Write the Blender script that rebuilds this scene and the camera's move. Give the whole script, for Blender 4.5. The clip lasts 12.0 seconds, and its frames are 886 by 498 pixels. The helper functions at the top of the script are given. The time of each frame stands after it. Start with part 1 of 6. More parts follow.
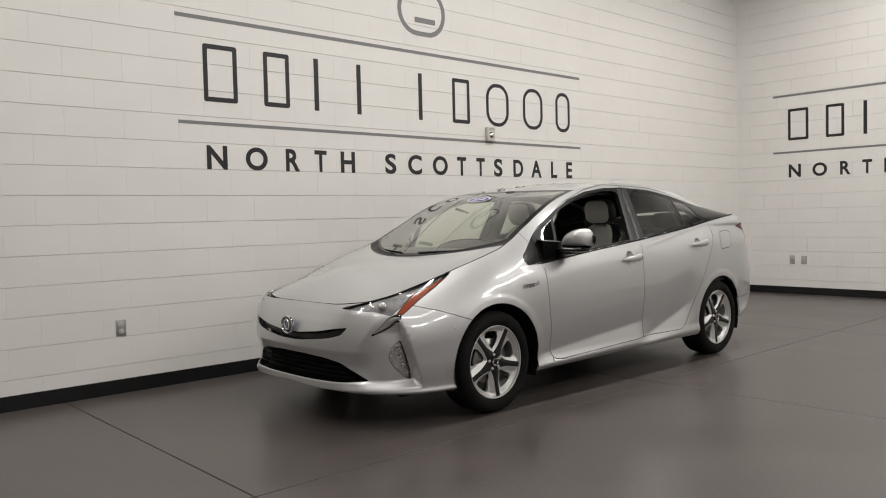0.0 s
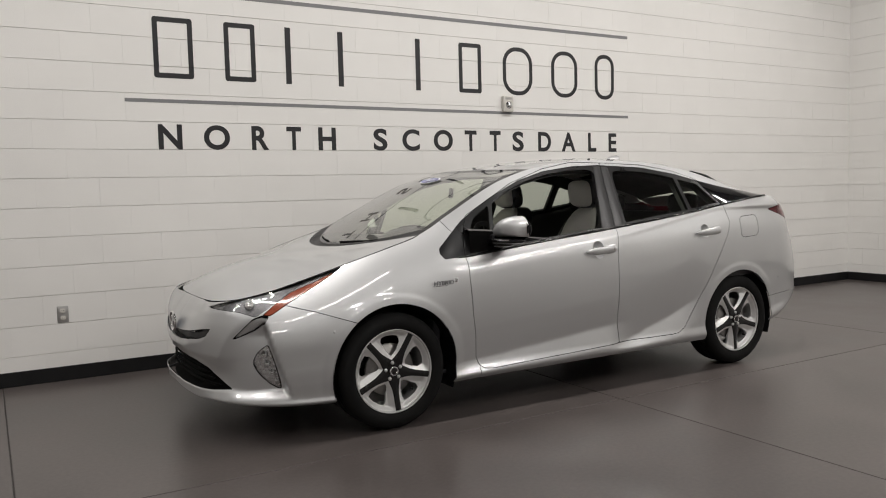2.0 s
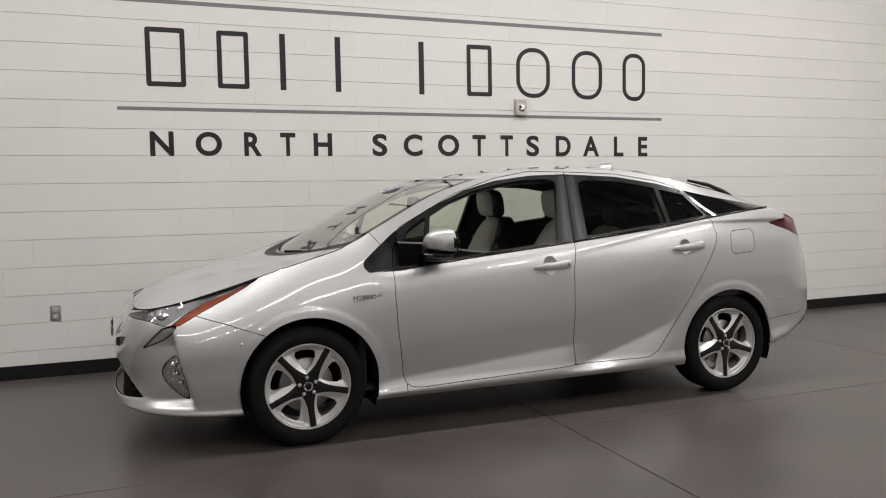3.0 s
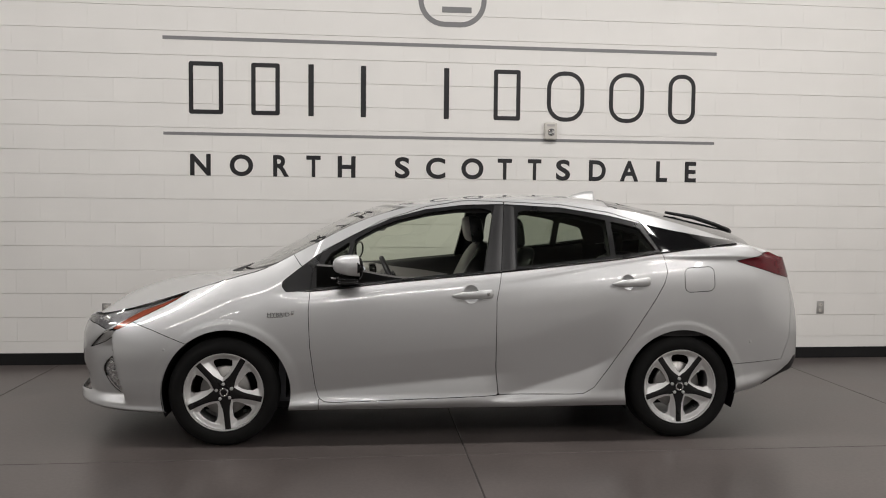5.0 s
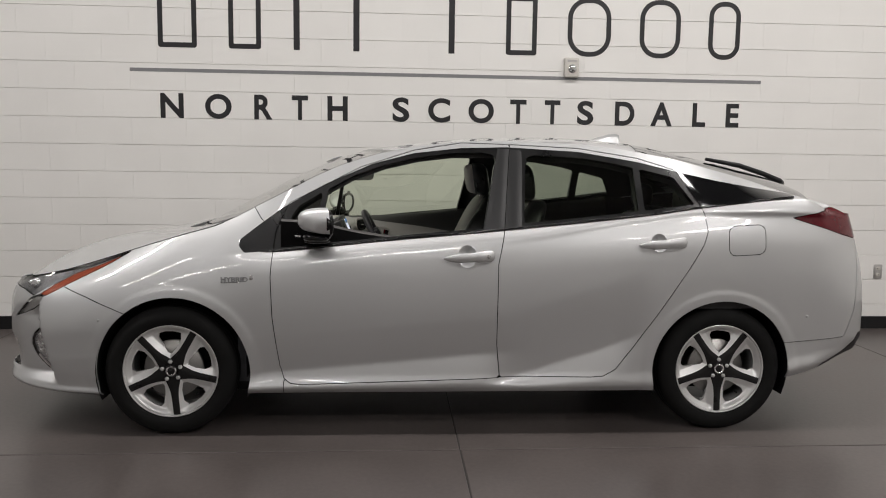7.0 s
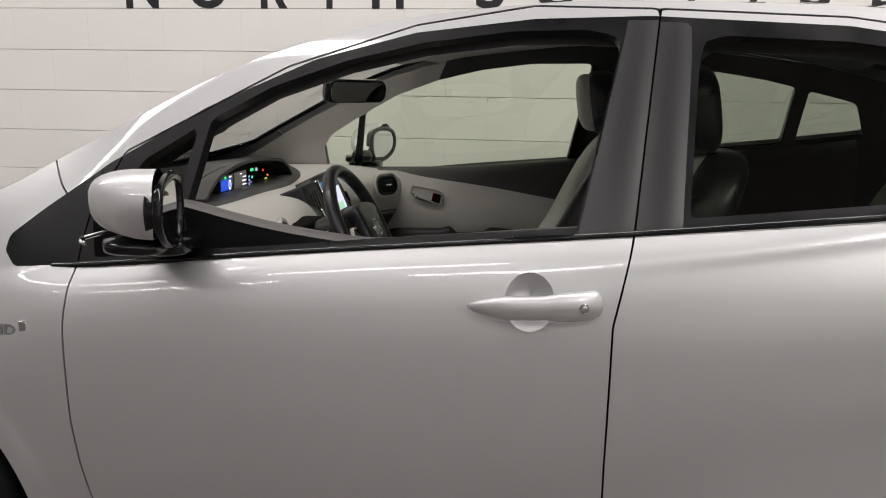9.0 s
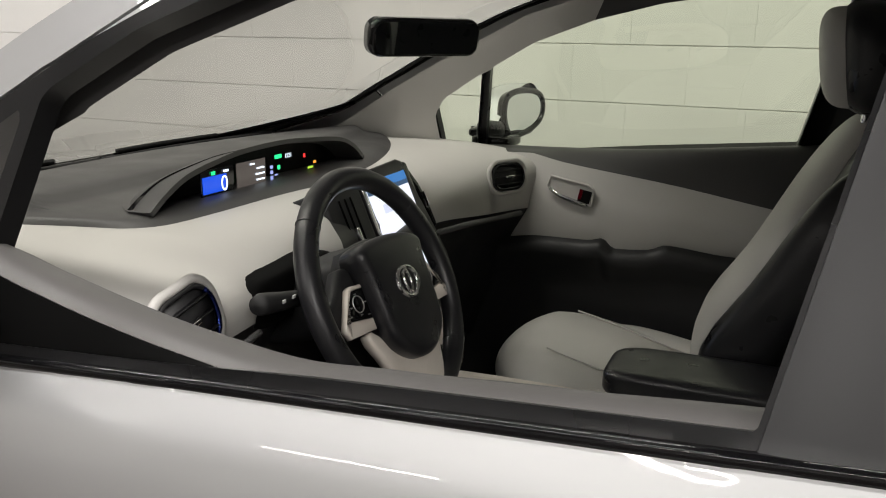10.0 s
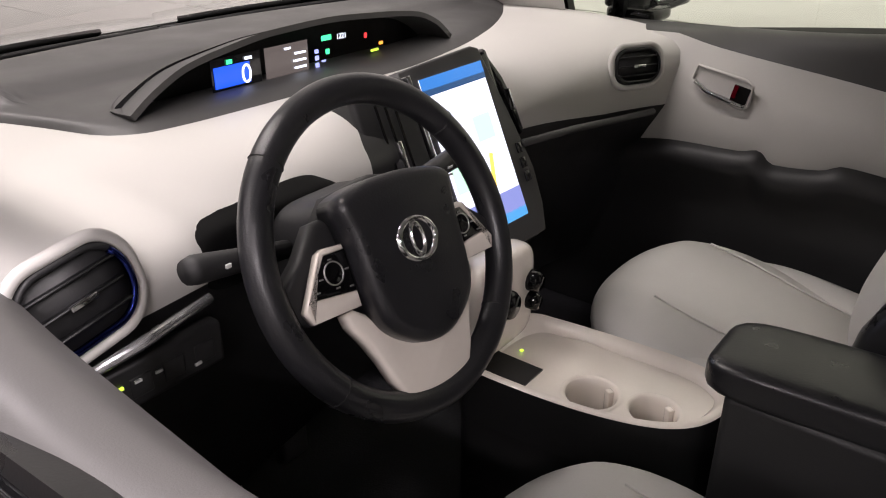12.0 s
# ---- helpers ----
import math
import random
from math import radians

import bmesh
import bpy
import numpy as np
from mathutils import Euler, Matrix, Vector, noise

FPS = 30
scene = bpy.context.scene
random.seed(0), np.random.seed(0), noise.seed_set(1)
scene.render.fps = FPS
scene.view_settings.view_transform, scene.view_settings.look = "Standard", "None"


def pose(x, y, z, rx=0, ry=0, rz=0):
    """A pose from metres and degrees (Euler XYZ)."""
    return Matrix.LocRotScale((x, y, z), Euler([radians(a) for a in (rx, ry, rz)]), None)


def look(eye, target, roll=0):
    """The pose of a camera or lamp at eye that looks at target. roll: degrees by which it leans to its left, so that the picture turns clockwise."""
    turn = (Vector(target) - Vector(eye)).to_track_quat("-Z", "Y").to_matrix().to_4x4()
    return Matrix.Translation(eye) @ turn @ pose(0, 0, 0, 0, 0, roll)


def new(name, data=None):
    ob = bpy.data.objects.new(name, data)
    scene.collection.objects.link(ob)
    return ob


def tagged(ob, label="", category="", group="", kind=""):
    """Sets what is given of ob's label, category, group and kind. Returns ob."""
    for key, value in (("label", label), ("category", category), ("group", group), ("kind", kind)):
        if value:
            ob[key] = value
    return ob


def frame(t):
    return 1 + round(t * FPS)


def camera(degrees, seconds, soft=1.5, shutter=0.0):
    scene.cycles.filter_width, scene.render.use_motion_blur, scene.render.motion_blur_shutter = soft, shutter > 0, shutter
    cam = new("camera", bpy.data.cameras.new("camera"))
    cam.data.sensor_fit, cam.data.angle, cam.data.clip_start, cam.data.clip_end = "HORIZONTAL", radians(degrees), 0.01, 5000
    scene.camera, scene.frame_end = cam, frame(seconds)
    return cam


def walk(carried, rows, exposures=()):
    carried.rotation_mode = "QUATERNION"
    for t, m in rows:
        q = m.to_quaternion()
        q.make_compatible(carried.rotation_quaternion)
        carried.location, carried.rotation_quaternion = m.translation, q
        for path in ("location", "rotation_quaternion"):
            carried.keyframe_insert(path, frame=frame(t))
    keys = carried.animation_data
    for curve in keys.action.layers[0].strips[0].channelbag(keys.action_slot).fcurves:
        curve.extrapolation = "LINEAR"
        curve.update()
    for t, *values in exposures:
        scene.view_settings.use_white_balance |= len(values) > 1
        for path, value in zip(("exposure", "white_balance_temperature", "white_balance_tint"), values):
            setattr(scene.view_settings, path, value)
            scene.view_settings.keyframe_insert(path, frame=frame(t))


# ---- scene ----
cam = camera(59.0, 12.0, soft=1.05)
PATH = [
    (0, (-3.443, -4.167, 1.204), (-2.099, -2.688, 1.125), -1.4),
    (0.5, (-3.203, -4.215, 1.213), (-1.912, -2.691, 1.115), -1.8),
    (1, (-2.792, -4.243, 1.233), (-1.573, -2.661, 1.121), -2.1),
    (1.5, (-2.322, -4.397, 1.239), (-1.195, -2.75, 1.109), -2.1),
    (2, (-1.832, -4.52, 1.252), (-0.826, -2.797, 1.109), -1.5),
    (2.5, (-1.32, -4.645, 1.275), (-0.45, -2.85, 1.128), -1.1),
    (3, (-0.77, -4.831, 1.298), (-0.056, -2.968, 1.158), -1.0),
    (3.2, (-0.55, -4.861, 1.298), (0.106, -2.976, 1.157), -0.9),
    (5, (0.795, -5.358, 1.395), (0.995, -3.371, 1.283), 0.6),
    (5.5, (0.837, -5.417, 1.394), (1.009, -3.428, 1.267), 0.4),
    (6, (0.869, -5.378, 1.382), (1.026, -3.389, 1.231), 0.4),
    (6.5, (0.946, -5.081, 1.348), (1.09, -3.095, 1.162), 0.6),
    (6.7, (0.979, -4.89, 1.344), (1.121, -2.905, 1.143), 0.7),
    (8.5, (1.406, -2.837, 1.276), (1.326, -0.872, 0.913), 0.9),
    (9, (1.447, -2.256, 1.261), (1.179, -0.315, 0.858), 0.9),
    (9.5, (1.487, -1.705, 1.248), (0.963, 0.172, 0.798), 0.4),
    (10, (1.499, -1.302, 1.261), (0.708, 0.454, 0.722), 0.8),
    (10.5, (1.465, -1.024, 1.269), (0.537, 0.609, 0.584), 0.7),
    (11, (1.474, -0.914, 1.265), (0.478, 0.631, 0.479), 0.0),
    (11.5, (1.483, -0.906, 1.261), (0.435, 0.577, 0.424), -0.2),
    (12, (1.488, -0.913, 1.265), (0.388, 0.502, 0.38), -0.0),
]
walk(cam, [(t, look(eye, target, roll)) for t, eye, target, roll in PATH],
     exposures=[(0, 0, 6500, 10), (1.2, 0, 6480, 10), (3, 0, 6380, 11), (6.5, -.04, 6380, 11), (8.5, .26, 6350, 13), (9, .31, 6400, 13), (9.5, .46, 6400, 13), (10, .66, 6450, 10), (10.5, 1.12, 6450, 13), (11, 1.28, 6400, 19), (12, 1.28, 6400, 22)])

# ---- light: rows of ceiling strips in a closed hall ----
world = bpy.data.worlds.new("hall_air")
scene.world = world
world.use_nodes = True
world.node_tree.nodes["Background"].inputs[0].default_value = (.9, .95, 1, 1)
world.node_tree.nodes["Background"].inputs[1].default_value = 0.02
CEILING_Z = 5.2
STRIPS = [(-3.6, -.9, 70), (-.6, -.9, 66), (2.4, -.9, 71), (5.4, -.9, 90), (-3.6, -4.0, 22), (-.6, -4.0, 27), (5.0, -5.0, 108),
          (-3.6, -7.0, 36), (.6, -7.0, 72), (5.0, -7.0, 94)]
for sx, sy, watts in STRIPS:
    lamp = bpy.data.lights.new("strip_light", "AREA")
    lamp.shape, lamp.size, lamp.size_y = "RECTANGLE", 2.5, .14
    lamp.energy, lamp.color = watts, (1, .955, .905)
    new("strip_light", lamp).matrix_world = pose(sx, sy, CEILING_Z - .36)


# ---- materials ----
def material(name, color, rough=.5, metal=0.0, vary=.06, scale=8.0, fine=120.0, bump=0.0, coat=0.0, rough_vary=.08, spec=.5, stretch=(1, 1, 1), island=0.0, coat_rough=.03):
    """A surface with slow stains, fine grain and relief."""
    m = bpy.data.materials.new(name)
    m.use_nodes = True
    nt = m.node_tree
    b = nt.nodes["Principled BSDF"]
    N, L = nt.nodes.new, nt.links.new
    co = N("ShaderNodeNewGeometry")
    mp = N("ShaderNodeMapping")
    mp.inputs["Scale"].default_value = stretch
    L(co.outputs["Position"], mp.inputs[0])
    big, small = N("ShaderNodeTexNoise"), N("ShaderNodeTexNoise")
    for tex, s, d in ((big, scale, 4), (small, fine, 2)):
        tex.inputs["Scale"].default_value, tex.inputs["Detail"].default_value = s, d
        L(mp.outputs[0], tex.inputs["Vector"])
    add = N("ShaderNodeMath")
    add.operation = "MULTIPLY_ADD"
    add.inputs[1].default_value = .65
    L(big.outputs[0], add.inputs[0])
    half = N("ShaderNodeMath")
    half.operation = "MULTIPLY"
    half.inputs[1].default_value = .35
    L(small.outputs[0], half.inputs[0])
    L(half.outputs[0], add.inputs[2])
    ramp = N("ShaderNodeMapRange")
    ramp.inputs[1].default_value, ramp.inputs[2].default_value = .25, .75
    ramp.inputs[3].default_value, ramp.inputs[4].default_value = 1 - vary, 1 + vary
    L(add.outputs[0], ramp.inputs[0])
    val = ramp.outputs[0]
    if island:
        info = N("ShaderNodeObjectInfo")
        r2 = N("ShaderNodeMapRange")
        r2.inputs[3].default_value, r2.inputs[4].default_value = 1 - island, 1 + island
        L(info.outputs["Random"], r2.inputs[0])
        mul = N("ShaderNodeMath")
        mul.operation = "MULTIPLY"
        L(val, mul.inputs[0])
        L(r2.outputs[0], mul.inputs[1])
        val = mul.outputs[0]
    hsv = N("ShaderNodeHueSaturation")
    hsv.inputs["Color"].default_value = (*color, 1)
    L(val, hsv.inputs["Value"])
    L(hsv.outputs[0], b.inputs["Base Color"])
    rr = N("ShaderNodeMapRange")
    rr.inputs[1].default_value, rr.inputs[2].default_value = .3, .7
    rr.inputs[3].default_value, rr.inputs[4].default_value = max(.02, rough - rough_vary), min(1, rough + rough_vary)
    L(big.outputs[0], rr.inputs[0])
    L(rr.outputs[0], b.inputs["Roughness"])
    b.inputs["Metallic"].default_value = metal
    b.inputs["Specular IOR Level"].default_value = spec
    b.inputs["Coat Weight"].default_value, b.inputs["Coat Roughness"].default_value = coat, coat_rough
    if bump:
        bp = N("ShaderNodeBump")
        bp.inputs["Strength"].default_value, bp.inputs["Distance"].default_value = .6, bump
        L(small.outputs[0], bp.inputs["Height"])
        L(bp.outputs[0], b.inputs["Normal"])
    return m


def glass(name, tint, gloss=1.0):
    """A thin pane: tinted clear, with a mirror gloss that grows at a slant."""
    m = bpy.data.materials.new(name)
    m.use_nodes = True
    nt = m.node_tree
    nt.nodes.remove(nt.nodes["Principled BSDF"])
    N, L = nt.nodes.new, nt.links.new
    clear, shine, mix, slant = N("ShaderNodeBsdfTransparent"), N("ShaderNodeBsdfGlossy"), N("ShaderNodeMixShader"), N("ShaderNodeLayerWeight")
    slant.inputs[0].default_value = .5
    power, gain = N("ShaderNodeMath"), N("ShaderNodeMath")
    power.operation, gain.operation = "POWER", "MULTIPLY_ADD"
    power.inputs[1].default_value, gain.inputs[1].default_value, gain.inputs[2].default_value = 3.3, .92, .08
    clear.inputs[0].default_value = (*tint, 1)
    shine.inputs["Roughness"].default_value = .015
    shine.inputs[0].default_value = (gloss, gloss, gloss, 1)
    L(slant.outputs["Facing"], power.inputs[0])
    L(power.outputs[0], gain.inputs[0])
    L(gain.outputs[0], mix.inputs[0])
    L(clear.outputs[0], mix.inputs[1])
    L(shine.outputs[0], mix.inputs[2])
    L(mix.outputs[0], nt.nodes["Material Output"].inputs[0])
    return m


def glow(name, color, strength):
    m = bpy.data.materials.new(name)
    m.use_nodes = True
    b = m.node_tree.nodes["Principled BSDF"]
    b.inputs["Base Color"].default_value = (.01, .01, .01, 1)
    b.inputs["Roughness"].default_value = .2
    b.inputs["Emission Color"].default_value, b.inputs["Emission Strength"].default_value = (*color, 1), strength
    return m


WALL = material("painted_block", (.80, .79, .765), .42, vary=.035, scale=2.5, fine=160, bump=.0012, island=.012)
MORTAR = material("painted_mortar", (.77, .76, .735), .6, vary=.05, scale=4, fine=90, bump=.002)
FLOOR = material("sealed_concrete", (.086, .074, .070), .32, vary=.36, scale=1.5, fine=45, bump=.00015, rough_vary=.035, spec=.45)
JOINT = material("joint_filler", (.05, .045, .043), .7)
DIM_WALL = material("dull_grey_wall", (.50, .495, .485), .6, vary=.12, scale=1.2)
CEIL = material("dark_ceiling", (.12, .12, .12), .8, vary=.05)
BASE = material("black_vinyl_base", (.008, .008, .009), .45, vary=.1, spec=.35)
SIGN_BLACK = material("sign_black", (.012, .012, .014), .45, vary=.1)
SIGN_GREY = material("sign_grey", (.20, .20, .205), .5, vary=.05)
PLATE = material("ivory_plastic", (.55, .53, .49), .35)
STEEL = material("brushed_steel", (.45, .44, .43), .35, metal=.8, stretch=(1, 1, 12))
PAINT = material("silver_paint", (.560, .566, .57), .44, metal=.63, vary=.012, scale=3, fine=1400, bump=.00004, coat=1.0, rough_vary=.02, coat_rough=.03)
BLACK_GLOSS = material("gloss_black", (.004, .004, .0045), .06, vary=.1, coat=.0, rough_vary=.03, spec=.38)
BLACK_SATIN = material("satin_black", (.008, .008, .009), .45, vary=.12, spec=.35)
BLACK_FILM = material("pillar_film", (.016, .016, .017), .36, vary=.06, scale=5, fine=500, bump=.00005, rough_vary=.03, spec=.55)
RUBBER = material("tyre_rubber", (.006, .006, .006), .75, spec=.22, vary=.2, scale=12, bump=.0006)
# near-black for gaps and slots; also painted where openings and faces lie in shade
NEAR_BLACK = material("panel_gap", (.004, .004, .004), .85, spec=.1)
FRAME_BLACK = material("window_frame_black", (.005, .005, .0055), .32, vary=.15, spec=.3, fine=300, bump=.0001)
CHROME = material("chrome", (.75, .75, .76), .09, metal=1.0, vary=.03, rough_vary=.03)
PAINT.node_tree.nodes["Principled BSDF"].inputs["Coat IOR"].default_value = 1.65
ALLOY = material("machined_alloy", (.72, .72, .715), .42, metal=.6, vary=.04, fine=300, coat=.6, rough_vary=.05)
WHEEL_BLACK = material("wheel_black", (.007, .007, .0075), .32, vary=.1, coat=.12, spec=.35)
DISC = material("brake_disc", (.30, .29, .28), .4, metal=.9, vary=.15)
GREEN_GLASS = glass("green_tint_glass", (.69, .75, .62))
REAR_GLASS = glass("rear_tint_glass", (.56, .60, .53))
WIND_GLASS = glass("windscreen_glass", (.91, .92, .87))
DARK_GLASS = glass("privacy_glass", (.05, .055, .055))
# the near vent pane's copy of the green glass, with shade put into its tint
SHADED_GLASS = glass("shaded_vent_glass", (.16, .165, .16))
LENS = glass("lamp_lens", (.9, .9, .9))
AMBER = material("amber_lens", (.27, .065, .035), .12, coat=.4, vary=.25, scale=60)
RED = material("red_lens", (.085, .0015, .006), .16, coat=.0, vary=.35, scale=50, spec=.25)
MIRROR = material("mirror_glass", (.85, .87, .88), .02, metal=1.0, vary=.005, rough_vary=.0)
SMOKED = material("smoked_reflector", (.20, .20, .205), .42, metal=.6, vary=.5, scale=30)
CRYSTAL = material("faceted_reflector", (.75, .75, .76), .22, metal=.8, vary=.2, scale=60, fine=90, bump=.004)


# ---- making things ----
def to_mesh(name, V, F, mat=None, flat=False):
    me = bpy.data.meshes.new(name)
    me.from_pydata([tuple(map(float, v[:3])) for v in V], [], [tuple(int(i) for i in f) for f in F])
    if mat:
        me.materials.append(mat)
    if not flat:
        me.polygons.foreach_set("use_smooth", [True] * len(me.polygons))
    me.update()
    return me


def bm_mesh(name, bm, mat, flat=False):
    me = bpy.data.meshes.new(name)
    bm.to_mesh(me)
    bm.free()
    if mat:
        me.materials.append(mat)
    me.polygons.foreach_set("use_smooth", [not flat] * len(me.polygons))
    return me


def part(name, me, parent=None, label="", kind="", m=None):
    """Links a mesh (or a finished bmesh's mesh) as one object under its thing."""
    ob = new(name, me)
    if parent:
        ob.parent = parent
    if m is not None:
        ob.matrix_basis = m
    return tagged(ob, label, kind=kind)


def thing(name, label, category, me=None, group="", kind="", m=None):
    ob = new(name, me)
    if m is not None:
        ob.matrix_basis = m
    return tagged(ob, label, category, group, kind)


def sheet(name, mesh, mat, parent, label="", thick=.005):
    """A panel of sheet with its own thickness, inwards."""
    if thick:
        mesh = rimmed(mesh, thick)
    return part(name, to_mesh(name, mesh[0], mesh[1], mat), parent, label)


def rimmed(mesh, thick):
    """Folds the sheet's free edges inwards by thick, as a crisp returned flange."""
    V, F = np.array(mesh[0], float), [tuple(f) for f in mesh[1]]
    seen = {}
    for f in F:
        for i, j in zip(f, f[1:] + f[:1]):
            seen[(min(i, j), max(i, j))] = None if (min(i, j), max(i, j)) in seen else (i, j)
    free = [e for e in seen.values() if e]
    rim = sorted({i for e in free for i in e})
    at = {i: len(V) + 2 * k for k, i in enumerate(rim)}
    inner = V[rim].copy()
    inner[:, :3] -= sheet_normals((V, F))[rim] * thick
    W = np.stack([V[rim], inner], 1).reshape(-1, V.shape[1])
    return np.vstack([V, W]), F + [(at[j], at[i], at[i] + 1, at[j] + 1) for i, j in free]


def pieces(mesh, least=40):
    """The connected pieces of a sheet, without slivers."""
    V, F = mesh
    root = list(range(len(V)))

    def find(i):
        while root[i] != i:
            root[i] = root[root[i]]
            i = root[i]
        return i
    for f in F:
        for i in f[1:]:
            root[find(i)] = find(f[0])
    groups = {}
    for f in F:
        groups.setdefault(find(f[0]), []).append(f)
    made = []
    for fs in groups.values():
        if len(fs) >= least:
            used = sorted({i for f in fs for i in f})
            at = {i: n for n, i in enumerate(used)}
            made.append((V[used], [tuple(at[i] for i in f) for f in fs]))
    return made


def mirrored(mesh):
    V, F = mesh
    W = np.array(V, float)
    W[:, 1] *= -1
    return W, [tuple(f)[::-1] for f in F]


def pushed(mesh, depth):
    """The sheet moved inwards by depth."""
    V, F = mesh
    W = np.array(V, float)
    W[:, :3] -= sheet_normals(mesh) * depth
    return W, F


def box(x0, x1, y0, y1, z0, z1, bevel=0.0, seg=2):
    bm = bmesh.new()
    bmesh.ops.create_cube(bm, size=1)
    for v in bm.verts:
        v.co = Vector((x0 + (v.co.x + .5) * (x1 - x0), y0 + (v.co.y + .5) * (y1 - y0), z0 + (v.co.z + .5) * (z1 - z0)))
    if bevel:
        bmesh.ops.bevel(bm, geom=bm.edges[:], offset=bevel, segments=seg, profile=.6, affect="EDGES")
    return bm


def slab(outline, depth, bevel=0.0, seg=2):
    """A flat outline in x and y, raised along z by depth, with rounded edges."""
    bm = bmesh.new()
    f = bm.faces.new([bm.verts.new((x, y, 0)) for x, y in outline])
    top = bmesh.ops.extrude_face_region(bm, geom=[f])
    bmesh.ops.translate(bm, verts=[v for v in top["geom"] if isinstance(v, bmesh.types.BMVert)], vec=(0, 0, depth))
    bmesh.ops.recalc_face_normals(bm, faces=bm.faces[:])
    if bevel:
        rim = [e for e in bm.edges if abs(e.verts[0].co.z - e.verts[1].co.z) < 1e-6 and e.verts[0].co.z > depth / 2]
        bmesh.ops.bevel(bm, geom=rim, offset=bevel, segments=seg, profile=.5, affect="EDGES")
    return bm


def softened(outline, times=2):
    """A closed outline with its corners cut again and again."""
    for _ in range(times):
        outline = [q for a, b in zip(outline, outline[1:] + outline[:1]) for q in ((a[0] * .75 + b[0] * .25, a[1] * .75 + b[1] * .25), (a[0] * .25 + b[0] * .75, a[1] * .25 + b[1] * .75))]
    return outline


def rounded(w, h, r, n=5):
    """A rounded rectangle's outline about the middle."""
    pts = []
    for cx, cy, a0 in ((w / 2 - r, h / 2 - r, 0), (-w / 2 + r, h / 2 - r, 90), (-w / 2 + r, -h / 2 + r, 180), (w / 2 - r, -h / 2 + r, 270)):
        pts += [(cx + r * math.cos(radians(a0 + 90 * k / n)), cy + r * math.sin(radians(a0 + 90 * k / n))) for k in range(n + 1)]
    return pts


def tube(points, radius, seg=10, close=False, flat=1.0, up=(0, 0, 1)):
    """A round rod along a row of points; radius may be a list; flat squeezes it along up."""
    P = [Vector(p) for p in points]
    n = len(P)
    R = radius if isinstance(radius, (list, tuple, np.ndarray)) else [radius] * n
    V, F = [], []
    for i, p in enumerate(P):
        t = (P[(i + 1) % n] - P[i - 1]) if close else (P[min(i + 1, n - 1)] - P[max(i - 1, 0)])
        t.normalize()
        a = t.cross(Vector(up))
        if a.length < 1e-4:
            a = t.cross(Vector((1, 0, 0)))
        a.normalize()
        b = a.cross(t)
        V += [p + (a * math.cos(6.28318 * k / seg) + b * math.sin(6.28318 * k / seg) * flat) * R[i] for k in range(seg)]
    for i in range(n if close else n - 1):
        j = (i + 1) % n
        F += [(i * seg + k, i * seg + (k + 1) % seg, j * seg + (k + 1) % seg, j * seg + k) for k in range(seg)]
    if not close:
        F += [tuple(range(seg))[::-1], tuple((n - 1) * seg + k for k in range(seg))]
    return V, F


def turned(profile, n=48, axis="y"):
    """A form turned about the y axis from (radius, y) pairs."""
    V, F = [], []
    m = len(profile)
    for k in range(n):
        a = 2 * math.pi * k / n
        V += [(r * math.cos(a), y, r * math.sin(a)) for r, y in profile]
    for k in range(n):
        j = (k + 1) % n
        F += [(k * m + i, k * m + i + 1, j * m + i + 1, j * m + i) for i in range(m - 1)]
    return V, F
# ---- curves and sheet meshes ----
def pch(xs, ys):
    """Monotone cubic through the keys."""
    xs, ys = np.array(xs, float), np.array(ys, float)
    h = np.diff(xs)
    d = np.diff(ys) / h
    m = np.zeros(len(xs))
    m[0], m[-1] = d[0], d[-1]
    for i in range(1, len(xs) - 1):
        if d[i - 1] * d[i] > 0:
            w1, w2 = 2 * h[i] + h[i - 1], h[i] + 2 * h[i - 1]
            m[i] = (w1 + w2) / (w1 / d[i - 1] + w2 / d[i])

    def f(x):
        x = np.clip(np.asarray(x, float), xs[0], xs[-1])
        i = np.clip(np.searchsorted(xs, x) - 1, 0, len(h) - 1)
        t = (x - xs[i]) / h[i]
        return ((2 * t**3 - 3 * t**2 + 1) * ys[i] + (t**3 - 2 * t**2 + t) * h[i] * m[i]
                + (3 * t**2 - 2 * t**3) * ys[i + 1] + (t**3 - t**2) * h[i] * m[i + 1])
    return f


def smooth(a, b, x):
    t = np.clip((np.asarray(x, float) - a) / (b - a), 0, 1)
    return t * t * (3 - 2 * t)


def spline(points, n):
    """n points evenly along a smooth curve through the given ones."""
    p = np.array(points, float)
    s = np.concatenate([[0], np.cumsum(np.linalg.norm(np.diff(p, axis=0), axis=1) ** 0.5)])
    m = np.gradient(p, s, axis=0)
    u = np.linspace(0, s[-1], 1500)
    i = np.clip(np.searchsorted(s, u) - 1, 0, len(s) - 2)
    h = (s[i + 1] - s[i])[:, None]
    t = ((u - s[i])[:, None]) / h
    q = ((2 * t**3 - 3 * t**2 + 1) * p[i] + (t**3 - 2 * t**2 + t) * h * m[i]
         + (3 * t**2 - 2 * t**3) * p[i + 1] + (t**3 - t**2) * h * m[i + 1])
    c = np.concatenate([[0], np.cumsum(np.linalg.norm(np.diff(q, axis=0), axis=1))])
    e = np.linspace(0, c[-1], n)
    return np.stack([np.interp(e, c, q[:, k]) for k in range(p.shape[1])], 1), e


def quads(nu, nv):
    return [(i * nv + j, (i + 1) * nv + j, (i + 1) * nv + j + 1, i * nv + j + 1) for i in range(nu - 1) for j in range(nv - 1)]


